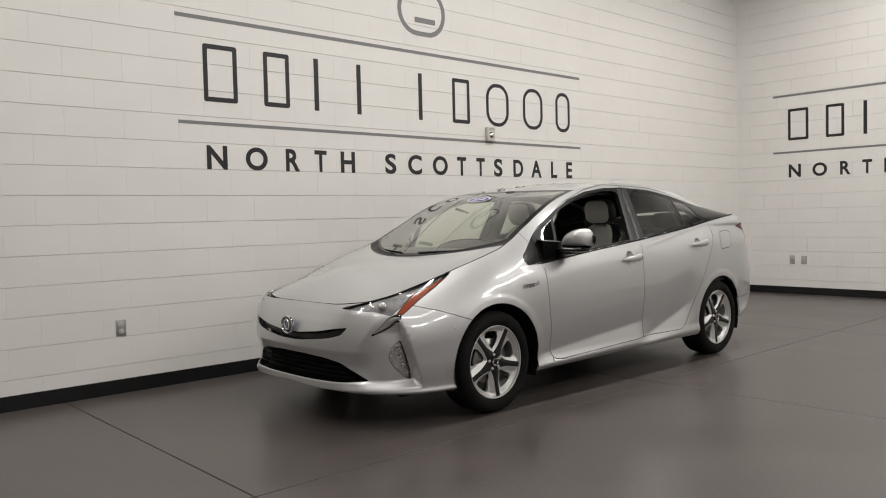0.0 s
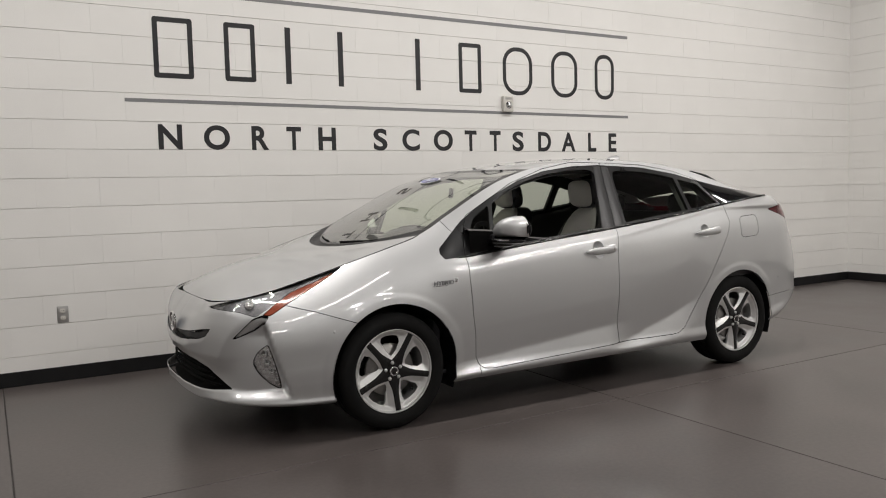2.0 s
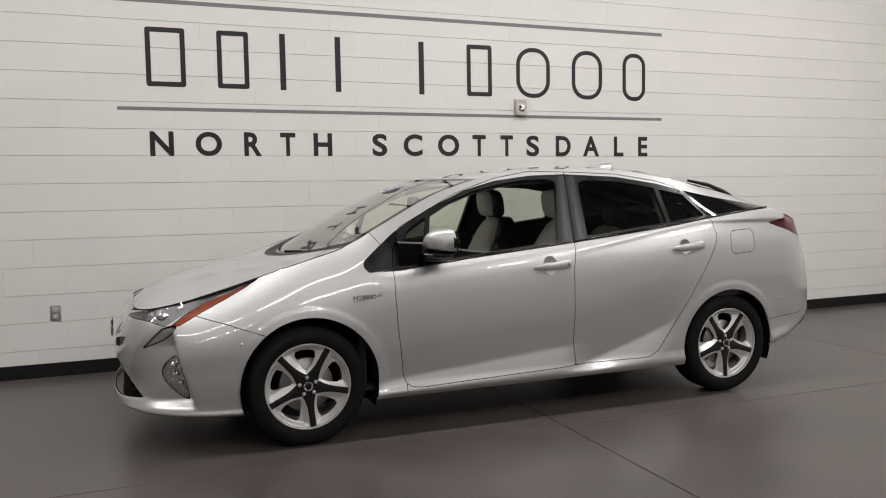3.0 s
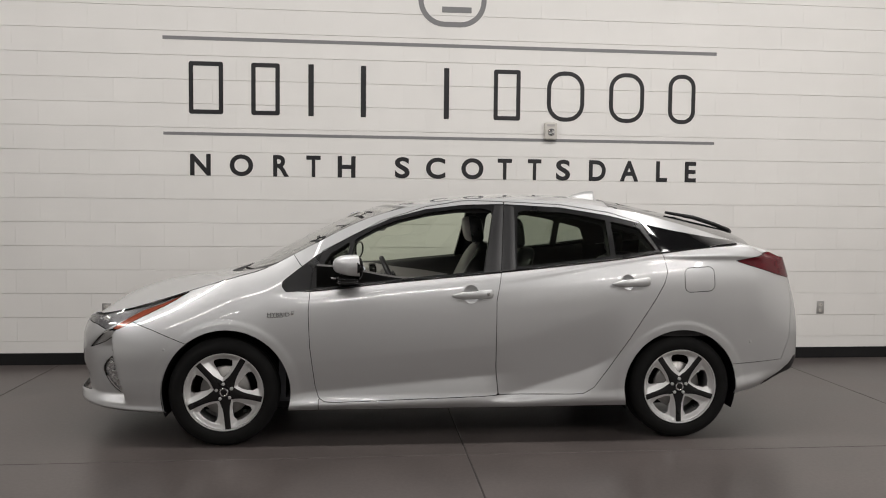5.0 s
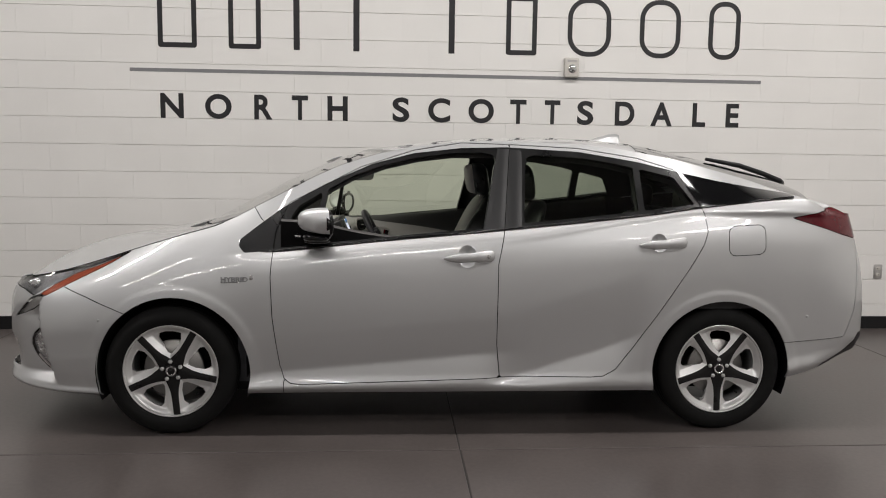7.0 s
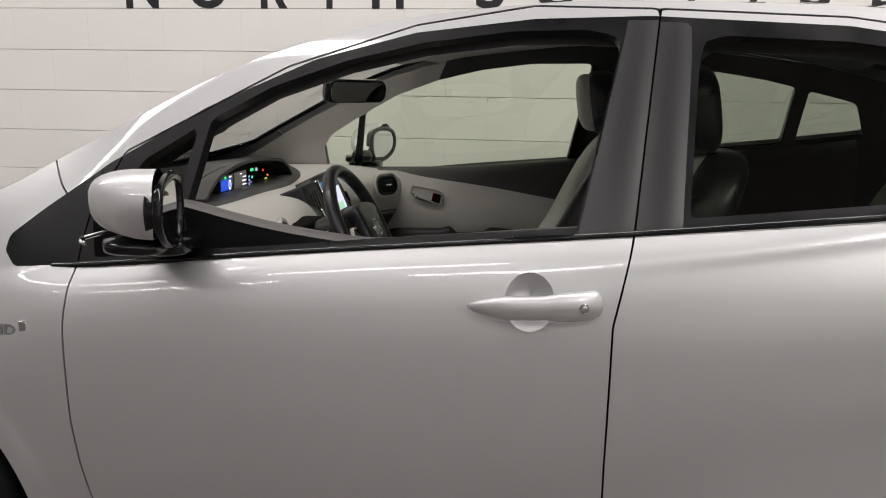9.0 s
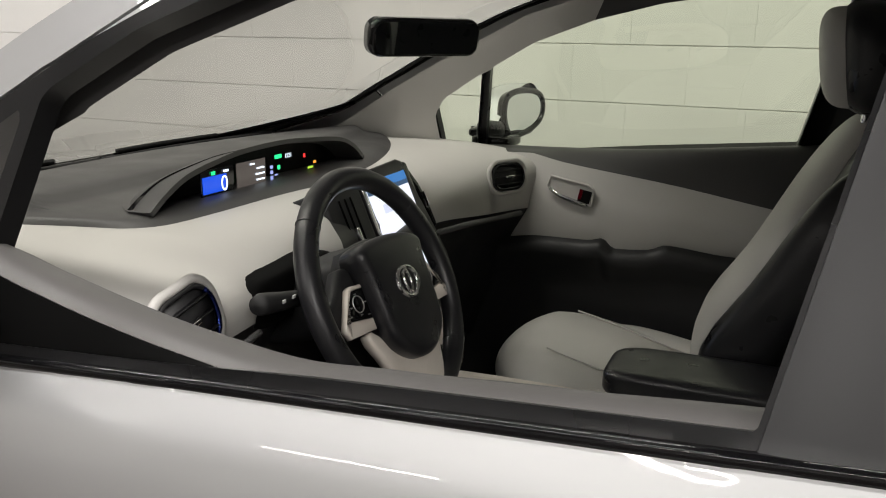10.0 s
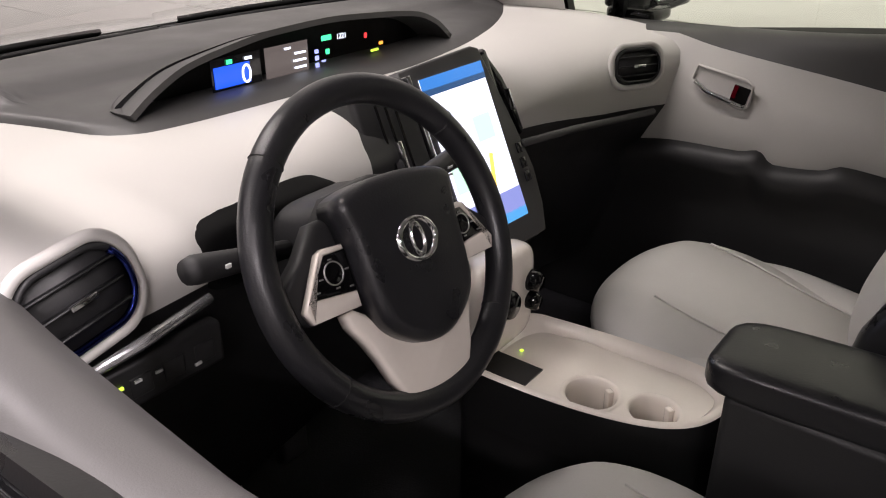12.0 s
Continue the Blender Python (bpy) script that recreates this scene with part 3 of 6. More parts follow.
rear_seam = lambda V: polysd(V[:, 0], V[:, 2], [(2.8, -1), (4, -1), (4, .93), (3.46, .93), (3.42, .60), (3.36, .47), (3.03, .452), (2.8, .45)])
rear_bumper, body = split_panel(body, rear_seam)
diffuser, rear_bumper = split_panel(rear_bumper, by_xz([(3.19, .22), (3.64, .25), (3.64, .44), (3.53, .475), (3.475, .478), (3.44, .438), (3.36, .388), (3.24, .335)]))
fender, body = split_panel(body, lambda V: polysd(V[:, 0], V[:, 2], [(-2, -1), (.535, -1), (.535, .27), (.575, .28), (.575, .60), (.52, .95), (.42, 1.045), (.36, 1.13), (.2, 1.3), (-2, 1.3)]))

# windows in the frames
VENT_WIN = [(.570, .942), (.565, 1.055), (.60, 1.105), (.706, 1.170), (.712, 1.158), (.668, .940)]
F_WIN = [(.692, .929), (.740, 1.184), (.750, 1.194), (.868, 1.258), (1.02, 1.312), (1.18, 1.350), (1.36, 1.374), (1.50, 1.378), (1.556, 1.368), (1.570, 1.35), (1.498, 1.010), (1.15, .977), (.95, .955)]
R_WIN = [(1.700, 1.034), (1.718, 1.32), (1.730, 1.358), (1.77, 1.368), (1.996, 1.358), (2.15, 1.336), (2.270, 1.312), (2.268, 1.098)]
Q_WIN = [(2.298, 1.103), (2.302, 1.305), (2.46, 1.270), (2.478, 1.262), (2.548, 1.136)]
vent_glass, f_frame = cut(f_frame, by_xz(VENT_WIN)(f_frame[0]))
f_glass, f_frame = cut(f_frame, by_xz(F_WIN)(f_frame[0]))
r_glass, r_frame = cut(r_frame, by_xz(R_WIN)(r_frame[0]))
q_glass, r_frame = cut(r_frame, by_xz(Q_WIN)(r_frame[0]))
pillar_f, f_frame = cut(f_frame, by_xz([(1.490, .95), (1.502, 1.008), (1.574, 1.352), (1.582, 1.397), (1.70, 1.397), (1.70, .95)])(f_frame[0]))
pillar_r, r_frame = cut(r_frame, by_xz([(1.5, .95), (1.58, 1.397), (1.703, 1.392), (1.703, 1.32), (1.684, .95)])(r_frame[0]))


def bowed(mesh, left, right, rise):
    """A pillar cover bulged outwards between its two edges, each given by x at z 1.0 and the lean."""
    V, F = np.array(mesh[0], float), mesh[1]
    a, b = left[0] + left[1] * (V[:, 2] - 1.0), right[0] + right[1] * (V[:, 2] - 1.0)
    u = np.clip((V[:, 0] - (a + b) / 2) / ((b - a) / 2), -1, 1)
    V[:, 1] -= rise * (1 - u**2)
    return V, F


pillar_f = bowed(pillar_f, (1.492, .209), (1.602, .103), .0055)
pillar_r = bowed(pillar_r, (1.602, .103), (1.687, .055), .0045)
for far in (False, True):
    S = mirrored if far else (lambda mesh: mesh)
    sheet("front_fender", S(fender), PAINT, car)
    d1 = sheet("front_door", S(f_door), PAINT, car, "silver front door with its window wound down" if not far else "silver front door")
    sheet("window_frame", S(f_frame), FRAME_BLACK, d1, "satin black window frame", .026)
    sheet("pillar_cover", S(pillar_f), BLACK_FILM, d1, "satin black pillar cover", .02)
    # the near pane's tint carries the darkness behind it; the far pane stays clear
    sheet("fixed_vent_window", S(vent_glass), GREEN_GLASS if far else SHADED_GLASS, d1, thick=0)
    if far:
        sheet("window_pane", S(f_glass), GREEN_GLASS, d1, thick=0)
    d2 = sheet("rear_door", S(r_door), PAINT, car)
    sheet("window_frame", S(r_frame), FRAME_BLACK, d2, "satin black window frame", .022)
    sheet("pillar_cover", S(pillar_r), BLACK_FILM, d2, "satin black pillar cover", .02)
    sheet("window_pane", S(r_glass), REAR_GLASS, d2, thick=0)
    sheet("rear_quarter_pane", S(q_glass), REAR_GLASS, d2, thick=0)
    sheet("rear_quarter_panel", S(body), PAINT, car)
    for bit in pieces(band):
        if bit[0][:, 0].mean() > 2:
            sheet("rear_side_pane", S(bit), BLACK_GLOSS, car, "gloss black fixed pane behind the rear door", .01)
        else:
            sheet("corner_trim", S(bit), FRAME_BLACK, car, "black corner trim ahead of the front door", .01)
    sheet("fuel_flap" if not far else "quarter_patch", S(fuel), PAINT, car)
    sheet("tail_light", S(tail), RED, car, "dark red tail light")
    h = sheet("headlight", S(head), LENS, car, "clear headlight with projector", 0)
    sheet("reflector", S(pushed(head, .016)), SMOKED, h, thick=0)
    sheet("turn_signal", S(turn_lamp), AMBER, car, "amber turn signal")
    lo = sheet("marker_lamp", S(low_lamp), LENS, car, "clear lower lamp", 0)
    sheet("reflector", S(pushed(low_lamp, .02)), ALLOY, lo, thick=0)
    fg = sheet("fog_lamp", S(fog), LENS, car, "upright fog lamp set in the bumper", 0)
    for a, z, r in ((.835, .462, .019), (.842, .415, .019), (.862, .368, .017), (.892, .325, .013)):
        k = int(np.argmin((fog[0][:, 3] - a) ** 2 + (fog[0][:, 2] - z) ** 2))
        c = fog[0][k]
        bm = bmesh.new()
        bmesh.ops.create_uvsphere(bm, u_segments=16, v_segments=10, radius=r)
        part("fog_bulb", bm_mesh("fog_bulb", bm, MIRROR), fg, m=pose(c[0] + .014, (c[1] + .012) * (-1 if far else 1), c[2]))
    sheet("reflector", S(pushed(fog, .018)), CRYSTAL, fg, thick=0)
    for g in gaps:
        if len(g[1]):
            sheet("panel_gap", S(pushed(g, .006)), NEAR_BLACK, car, thick=0)["kind"] = "stuff"


def join(a, b):
    return np.vstack([a[0], b[0]]), list(a[1]) + [tuple(i + len(a[0]) for i in f) for f in b[1]]


sheet("front_bumper", join(front_bumper, mirrored(front_bumper)), PAINT, car)
sheet("rear_bumper", join(rear_bumper, mirrored(rear_bumper)), PAINT, car)
sheet("rear_diffuser", join(diffuser, mirrored(diffuser)), BLACK_SATIN, car, "black diffuser corner under the rear bumper")
sheet("upper_grille", pushed(join(slit, mirrored(slit)), .03), BLACK_SATIN, car, "black upper slit grille", 0)
lg = sheet("lower_grille", pushed(join(grille, mirrored(grille)), .06), NEAR_BLACK, car, "black lower grille", 0)
for k in range(4):
    zz = .297 + .027 * k
    half = [(float(np.interp(a, ARC, OUTLINE[:, 0])) + .056, float(np.interp(a, ARC, OUTLINE[:, 1])), zz) for a in np.linspace(.52 - .05 * k, 0, 14)]
    row = half + [(x, -y, z) for x, y, z in half[-2::-1]]
    V, F = tube(row, .006, 6)
    part("grille_bar", to_mesh("grille_bar", V, F, NEAR_BLACK), lg)

# bonnet, windscreen, roof, rear glass
EDGE = top_edge()
ax = EDGE[:, 0]


def edge_rows(a0, a1, n):
    a = np.linspace(a0, a1, n)
    return np.stack([np.interp(a, ARC, EDGE[:, k]) for k in range(3)], 1), np.linspace(0, 1, n)


def arc_at(x):
    return float(np.interp(x, ax, ARC))


bonnet_mid_x = pch([0, .12, .3, .6, 1], [-.84, -.815, -.69, -.42, -.075])
bonnet_mid_z = pch([-.84, -.80, -.74, -.66, -.5, -.3, -.075], [.712, .752, .795, .836, .886, .920, .948])
e, p = edge_rows(.0, arc_at(.235), 90)
xs = bonnet_mid_x(p)
bonnet = lid(e, np.stack([xs, bonnet_mid_z(xs)], 1), 2.0)
sheet("bonnet", bonnet, PAINT, car, "smooth silver bonnet mirroring the wall sign")
e, p = edge_rows(arc_at(.235) + .006, arc_at(.31), 8)
cowl = lid(e, np.stack([-.07 + .065 * p, .944 + .012 * p - .012 * np.sin(p * 3.14)], 1), 2.2)
sheet("cowl", cowl, BLACK_SATIN, car, "black plastic cowl under the windscreen")
screen_x = lambda p: -.005 + .915 * p
screen_z = pch([0, .3, .6, .85, 1], [.956, 1.108, 1.249, 1.348, 1.392])
e, p = edge_rows(arc_at(.31), arc_at(1.06), 60)
screen = lid(e, np.stack([screen_x(p), screen_z(p)], 1), 2.3)
u_of = np.tile(np.abs(np.linspace(-1, 1, 49)), 60)
v_of = np.repeat(np.linspace(0, 1, 60), 49)
rim_d = np.minimum(np.minimum((1 - u_of) * .62, v_of * 1.7), (1 - v_of) * .8)
rim, clear = cut(screen, rim_d - .035)
sheet("windscreen", clear, WIND_GLASS, car, "large raked windscreen", 0)
sheet("windscreen_border", rim, BLACK_GLOSS, car, "black printed border of the windscreen", .004)
roof_z = pch([.91, 1.05, 1.17, 1.4, 1.56, 1.9, 2.2, 2.4, 2.57, 2.98, 3.2, 3.38], [1.393, 1.413, 1.430, 1.455, 1.465, 1.474, 1.462, 1.443, 1.41, 1.325, 1.265, 1.185])
e, p = edge_rows(arc_at(1.06), arc_at(2.30), 60)
xs = .912 + (2.36 - .912) * p
sheet("roof", lid(e, np.stack([xs, roof_z(xs)], 1), 2.2), PAINT, car)
e, p = edge_rows(arc_at(2.30) + .004, arc_at(3.22), 50)
xs = 2.365 + (3.30 - 2.365) * p
sheet("rear_window", lid(e, np.stack([xs, roof_z(xs)], 1), 2.4), DARK_GLASS, car, "dark sloping rear window", 0)
# black sheet added behind the rear glass in place of the dark inside
sheet("rear_window_lining", pushed(lid(e, np.stack([xs, roof_z(xs)], 1), 2.4), .012), BLACK_SATIN, car, thick=0)
e, p = edge_rows(arc_at(3.22) + .004, ARC[-1], 40)
xs = 3.305 + (3.47 - 3.305) * p
sheet("tailgate_spoiler", lid(e, np.stack([xs, pch([0, .5, 1], [1.183, 1.14, 1.075])(p)], 1), 3.0), PAINT, car)

# dark shut line round the bonnet
for sgn in (1, -1):
    row = [(x + .002, sgn * y, z - .0005) for x, y, z in edge_rows(0, arc_at(.235), 80)[0]]
    V, F = tube(row, .0026, 6)
    part("bonnet_gap", to_mesh("bonnet_gap", V, F, NEAR_BLACK), car)

# shark fin
fin = bmesh.new()
pts = [(2.20, .0), (2.26, .028), (2.32, .05), (2.365, .058), (2.385, .056), (2.392, 0)]
prev = None
for x, h in pts:
    w = .032 * (1 - (h / .07) ** 2) if h else .032
    z0 = float(roof_z(x)) - .004
    ring = [fin.verts.new((x, sx * wid, z0 + hh)) for sx, wid, hh in ((-1, .032, 0), (-1, .012 + .014 * (1 - h / .06), h * .6), (0, 0, h + .002), (1, .012 + .014 * (1 - h / .06), h * .6), (1, .032, 0))]
    if prev:
        for k in range(4):
            fin.faces.new((prev[k], ring[k], ring[k + 1], prev[k + 1]))
    prev = ring
fin.faces.new(prev)
bmesh.ops.recalc_face_normals(fin, faces=fin.faces[:])
part("roof_fin", bm_mesh("roof_fin", fin, PAINT), car, "silver shark fin aerial")

# rear wiper
V, F = tube([(2.77, -.36, 1.362), (2.98, -.31, 1.330), (3.15, -.26, 1.284), (3.27, -.20, 1.246), (3.30, -.16, 1.232)], [.011, .017, .018, .021, .024], 8, flat=.8)
part("rear_wiper", to_mesh("rear_wiper", V, F, BLACK_SATIN), car, "black rear wiper")
# front wipers
for y0, y1, x0, x1 in ((-.52, .02, .16, .02), (.02, .50, .03, .155)):
    row = [(x0 + (x1 - x0) * t - .02 * math.sin(3.14 * t), y0 + (y1 - y0) * t, .958 + .02 * (abs(y0 + (y1 - y0) * t) / .5)) for t in np.linspace(0, 1, 9)]
    V, F = tube(row, .006, 6)
    wp = part("wiper", to_mesh("wiper", V, F, BLACK_SATIN), car, "black windscreen wiper")
    V, F = tube([(r[0] - .018, r[1] * .92, r[2] + .010) for r in row[1:-2]], .006, 6)
    part("wiper_blade", to_mesh("wiper_blade", V, F, RUBBER), wp)

# chrome belt line and lower sill
for sgn in (1, -1):
    belt = []
    for x in np.linspace(.36, 3.05, 60):
        zz = float(np.interp(x, [q[0] for q in BAND[:8]], [q[1] for q in BAND[:8]])) - .003
        a = float(np.interp(x, OUTLINE[:, 0], ARC))
        yy = float(np.interp(x, OUTLINE[:, 0], OUTLINE[:, 1])) + .069
        belt.append((x, sgn * yy, zz))
    V, F = tube(belt, .006, 6, flat=1.3)
    part("belt_moulding", to_mesh("belt_moulding", V, F, BLACK_GLOSS), car, "thin black belt moulding")
    # wheel housings
    for cx, cz, r in ARCHES:
        ring = []
        V, F = [], []
        n = 30
        for k in range(n + 1):
            ang = radians(-22 + 224 * k / n)
            V += [(cx + (r + .004) * math.cos(ang), sgn * -.845, cz + (r + .004) * math.sin(ang)), (cx + (r + .004) * math.cos(ang), sgn * -.52, cz + (r + .004) * math.sin(ang))]
        F = [(2 * k, 2 * k + 1, 2 * k + 3, 2 * k + 2) for k in range(n)]
        c = len(V)
        V.append((cx, sgn * -.52, cz))
        F += [(c, 2 * k + 1, 2 * k + 3) for k in range(n)]
        part("wheel_housing", to_mesh("wheel_housing", V, F, BLACK_SATIN), car, "black wheel housing")
part("underbody", bm_mesh("underbody", box(-.58, 3.05, -.62, .62, .155, .25, .02), BLACK_SATIN), car, "black underbody")


# wheels
def polar_sheet(r0, r1, nr, na, depth):
    r, a = np.linspace(r0, r1, nr), np.linspace(0, 2 * np.pi, na)
    R, A = np.meshgrid(r, a, indexing="ij")
    V = np.stack([R * np.cos(A), depth(R, A), R * np.sin(A), A], 2).reshape(-1, 4)
    return V, quads(nr, na)


SPOKES = [radians(60 + 72 * k) for k in range(5)]


def spoke_d(V):
    best = np.full(len(V), 9.0)
    r = np.hypot(V[:, 0], V[:, 2])
    for s in SPOKES:
        u = V[:, 0] * math.cos(s) + V[:, 2] * math.sin(s)
        v = -V[:, 0] * math.sin(s) + V[:, 2] * math.cos(s)
        half = .0165 + .020 * np.exp(-((u - .03) / .055) ** 2)
        best = np.minimum(best, np.where(u > 0, np.abs(v) - half, 9))
    return np.minimum(best, r - .048)


def hole_d(V):
    best = np.full(len(V), 9.0)
    for s in SPOKES:
        a = s + radians(36)
        u = V[:, 0] * math.cos(a) + V[:, 2] * math.sin(a)
        v = -V[:, 0] * math.sin(a) + V[:, 2] * math.cos(a)
        best = np.minimum(best, polysd(u, v, [(.080, -.006), (.105, -.034), (.145, -.060), (.176, -.062), (.188, -.03), (.192, .01), (.186, .04), (.165, .046), (.125, .028), (.090, .010)]))
    return best


face = polar_sheet(.02, .2165, 50, 300, lambda R, A: .012 - .016 * np.sin(np.clip((R - .03) / .19, 0, 1) * np.pi) * 0 + .010 * np.cos(np.clip(R / .2165, 0, 1) * 1.4))
V0 = face[0]
sd = spoke_d(V0)
dish = np.clip(sd / .03, 0, 1)
V0[:, 1] += .020 * dish * smooth(.215, .19, np.hypot(V0[:, 0], V0[:, 2])) + .004 * np.clip(-sd / .02, 0, 1) * -1
black_star, silver = cut(face, spoke_d(face[0]))
_, silver = cut(silver, hole_d(silver[0]))
black_star = rimmed(black_star, .022)
silver = rimmed(silver, .016)
STAR = to_mesh("spoke_star", black_star[0], black_star[1], WHEEL_BLACK)
INSERT = to_mesh("rim", silver[0], silver[1], ALLOY)
V, F = turned([(.2165, .016), (.2185, .004), (.2225, 0), (.2265, .004), (.227, .012), (.218, .03), (.205, .06), (.203, .19), (.22, .2)], 72)
BARREL = to_mesh("barrel", V, F, ALLOY)
V, F = turned([(.222, .012), (.226, .002), (.236, -.008), (.262, -.0135), (.286, -.008), (.302, .006), (.310, .018), (.3125, .032), (.3125, .05), (.310, .052), (.310, .058), (.3128, .06), (.313, .10),
               (.310, .102), (.310, .108), (.313, .11), (.3125, .165), (.306, .19), (.28, .205), (.225, .2)], 96)
TYRE = to_mesh("tyre", V, F, RUBBER)
V, F = turned([(0, .06), (.14, .06), (.142, .064), (.142, .078), (0, .08)], 48)
ROTOR = to_mesh("brake_disc", V, F, DISC)
V, F = turned([(0, .001), (.024, .002), (.0285, .005), (.031, .012), (.031, .03)], 32)
CAP = to_mesh("hub_cap", V, F, WHEEL_BLACK)
V, F = turned([(.0170, .0), (.0195, -.003), (.0245, -.003), (.0255, .004)], 32)
CAP_RING = to_mesh("cap_ring", V, F, CHROME)
V, F = turned([(0, -.005), (.007, -.005), (.0105, 0), (.0105, .016)], 6)
NUT = to_mesh("lug_nut", V, F, ALLOY)
V, F = turned([(0, -.002), (.004, -.002), (.005, .0), (.005, .02)], 10)
VALVE = to_mesh("valve", V, F, BLACK_SATIN)
for wx, wz in ((0, .313), (2.70, .313)):
    for sgn in (-1, 1):
        m = pose(wx, sgn * .842, wz, 0, 0 if wx == 0 else 6, 0) if sgn < 0 else pose(wx, .842, wz, 0, 0, 180)
        w = part("wheel", INSERT, car, "machined five-spoke alloy wheel with black spokes", m=m)
        part("spoke_star", STAR, w, "gloss black five-spoke star")
        part("barrel", BARREL, w)
        part("tyre", TYRE, w, "black road tyre")
        part("brake_disc", ROTOR, w)
        part("hub_cap", CAP, w, m=pose(0, .006, 0))
        part("cap_ring", CAP_RING, w, m=pose(0, .007, 0))
        for k in range(5):
            a = radians(24 + 72 * k)
            part("lug_nut", NUT, w, m=pose(.045 * math.cos(a), .014, .045 * math.sin(a)))
        part("valve", VALVE, w, m=pose(.115, .02, -.115))

# badges and front details
V, F = turned([(.050, .004), (.052, -.003), (.056, -.005), (.060, -.003), (.062, .006)], 40)
emblem = part("emblem", to_mesh("emblem", V, F, CHROME), car, "round chrome maker's emblem as a plain ring", m=pose(-.957, 0, .578, 0, 0, -90) @ Matrix.Diagonal((1.13, 1, .92, 1)))
V, F = turned([(0, -.001), (.03, 0), (.051, .003)], 32)
part("emblem_back", to_mesh("emblem_back", V, F, material("emblem_blue", (.03, .05, .12), .2, coat=1)), emblem)
V, F = turned([(.016, .001), (.018, -.004), (.022, -.004), (.024, .001)], 28)
part("emblem_oval", to_mesh("emblem_oval", V, F, CHROME), emblem, m=Matrix.Diagonal((1, 1, 1.6, 1)))
# ---- the car's inside ----
INNER_BLACK = material("black_cabin_plastic", (.018, .018, .019), .48, vary=.15, fine=500, bump=.0002, spec=.4)
CREAM = material("pale_grey_soft_plastic", (.48, .468, .448), .56, vary=.03, fine=700, bump=.0001)
LEATHER = material("pale_grey_leather", (.56, .545, .52), .5, vary=.05, scale=14, fine=420, bump=.0004)
LEATHER_DARK = material("black_leather", (.015, .015, .017), .33, vary=.15, scale=20, fine=420, bump=.0004)
DASH = material("dark_dash_plastic", (.044, .043, .043), .52, vary=.08, fine=600, bump=.0002)
TRIM_GREY = material("mid_grey_door_trim", (.075, .072, .07), .5, vary=.05, fine=600, bump=.0002)
IVORY = material("ivory_gloss_trim", (.79, .725, .655), .24, vary=.03, coat=.7, rough_vary=.03)
LINER = material("headliner_cloth", (.50, .49, .475), .9, vary=.05, fine=500, bump=.0005)
CARPET = material("black_carpet", (.06, .06, .066), .95, vary=.4, fine=300, bump=.002)
SCREEN_BLACK = material("screen_glass", (.006, .006, .007), .08, vary=.05, coat=.6)


def pillow(cx, cy, cz, sx, sy, sz, p=3.5, n=10):
    """A rounded block, squarer with larger p."""
    bm = bmesh.new()
    bmesh.ops.create_cube(bm, size=2)
    bmesh.ops.subdivide_edges(bm, edges=bm.edges[:], cuts=n, use_grid_fill=True)
    for v in bm.verts:
        c = np.array(v.co[:])
        k = (np.abs(c) ** p).sum() ** (1 / p)
        c = c / k
        v.co = Vector((cx + c[0] * sx / 2, cy + c[1] * sy / 2, cz + c[2] * sz / 2))
    return bm


def shaped(bm, fn):
    for v in bm.verts:
        v.co = Vector(fn(v.co.x, v.co.y, v.co.z))
    return bm


# dashboard: a sheet across the car in three bands
pad_edge = pch([-.74, -.56, -.50, -.465, -.43, -.38, -.28, -.12, .05, .24, .44, .6, .74], [.33, .35, .385, .47, .575, .61, .62, .625, .642, .615, .555, .48, .39])
front_x = lambda y: .055 + .13 * (np.abs(y) / .72) ** 2
face_x = pch([-.74, -.62, -.45, -.3, 0, .3, .5, .62, .74], [.872, .872, .862, .835, .80, .815, .835, .86, .90])
low_z = pch([-.74, -.5, -.2, .15, .48, .74], [.868, .876, .86, .858, .822, .80])


def dash_keys(y):
    b, f, lz = float(pad_edge(y)), float(face_x(y)), float(low_z(y))
    x0 = float(front_x(y))
    step = min(.385, b - .085)
    pad = [(x0, .945), (x0 + .05, .976), ((x0 + step) / 2 + .02, .987), (step - .016, .987), (step, .976), (step + (b - step) * .3, .971), (b - .02, .967), (b, .958)]
    face = [(b, .958), (b + (f - b) * .35, .962), (b + (f - b) * .70, .952), (f - .018, .928), (f, .90), (f - .004, lz)]
    low = [(f - .004, lz), (f - .02, lz - .03), (f - .06, lz - .10), (f - .10, lz - .22), (f - .16, .42)]
    return pad, face, low


ys = np.linspace(-.735, .735, 120)
bands = [[], [], []]
for y in ys:
    for k, keys in enumerate(dash_keys(y)):
        q, _ = spline(keys, (30, 26, 14)[k])
        bands[k].append([(x, y, z, 0) for x, z in q])
fascia = (np.array(bands[1]).reshape(-1, 4), quads(len(ys), 26))
centre, fascia = cut(fascia, polysd(fascia[0][:, 1], fascia[0][:, 2], [(-.20, .70), (-.205, .90), (-.20, .93), (-.18, .949), (-.14, .955), (.07, .955), (.10, .945), (.105, .90), (.105, .70)]))
dash = sheet("dashboard", fascia, CREAM, car, "pale grey dashboard fascia under a dark top pad", 0)
sheet("centre_panel", pushed(centre, -.0005), INNER_BLACK, dash, "black centre panel round the screen", 0)
sheet("top_pad", (np.array(bands[0]).reshape(-1, 4), quads(len(ys), 30)), DASH, dash, "dark textured top pad", 0)
sheet("lower_panel", (np.array(bands[2]).reshape(-1, 4), quads(len(ys), 14)), INNER_BLACK, dash, "black lower dashboard panel", 0)

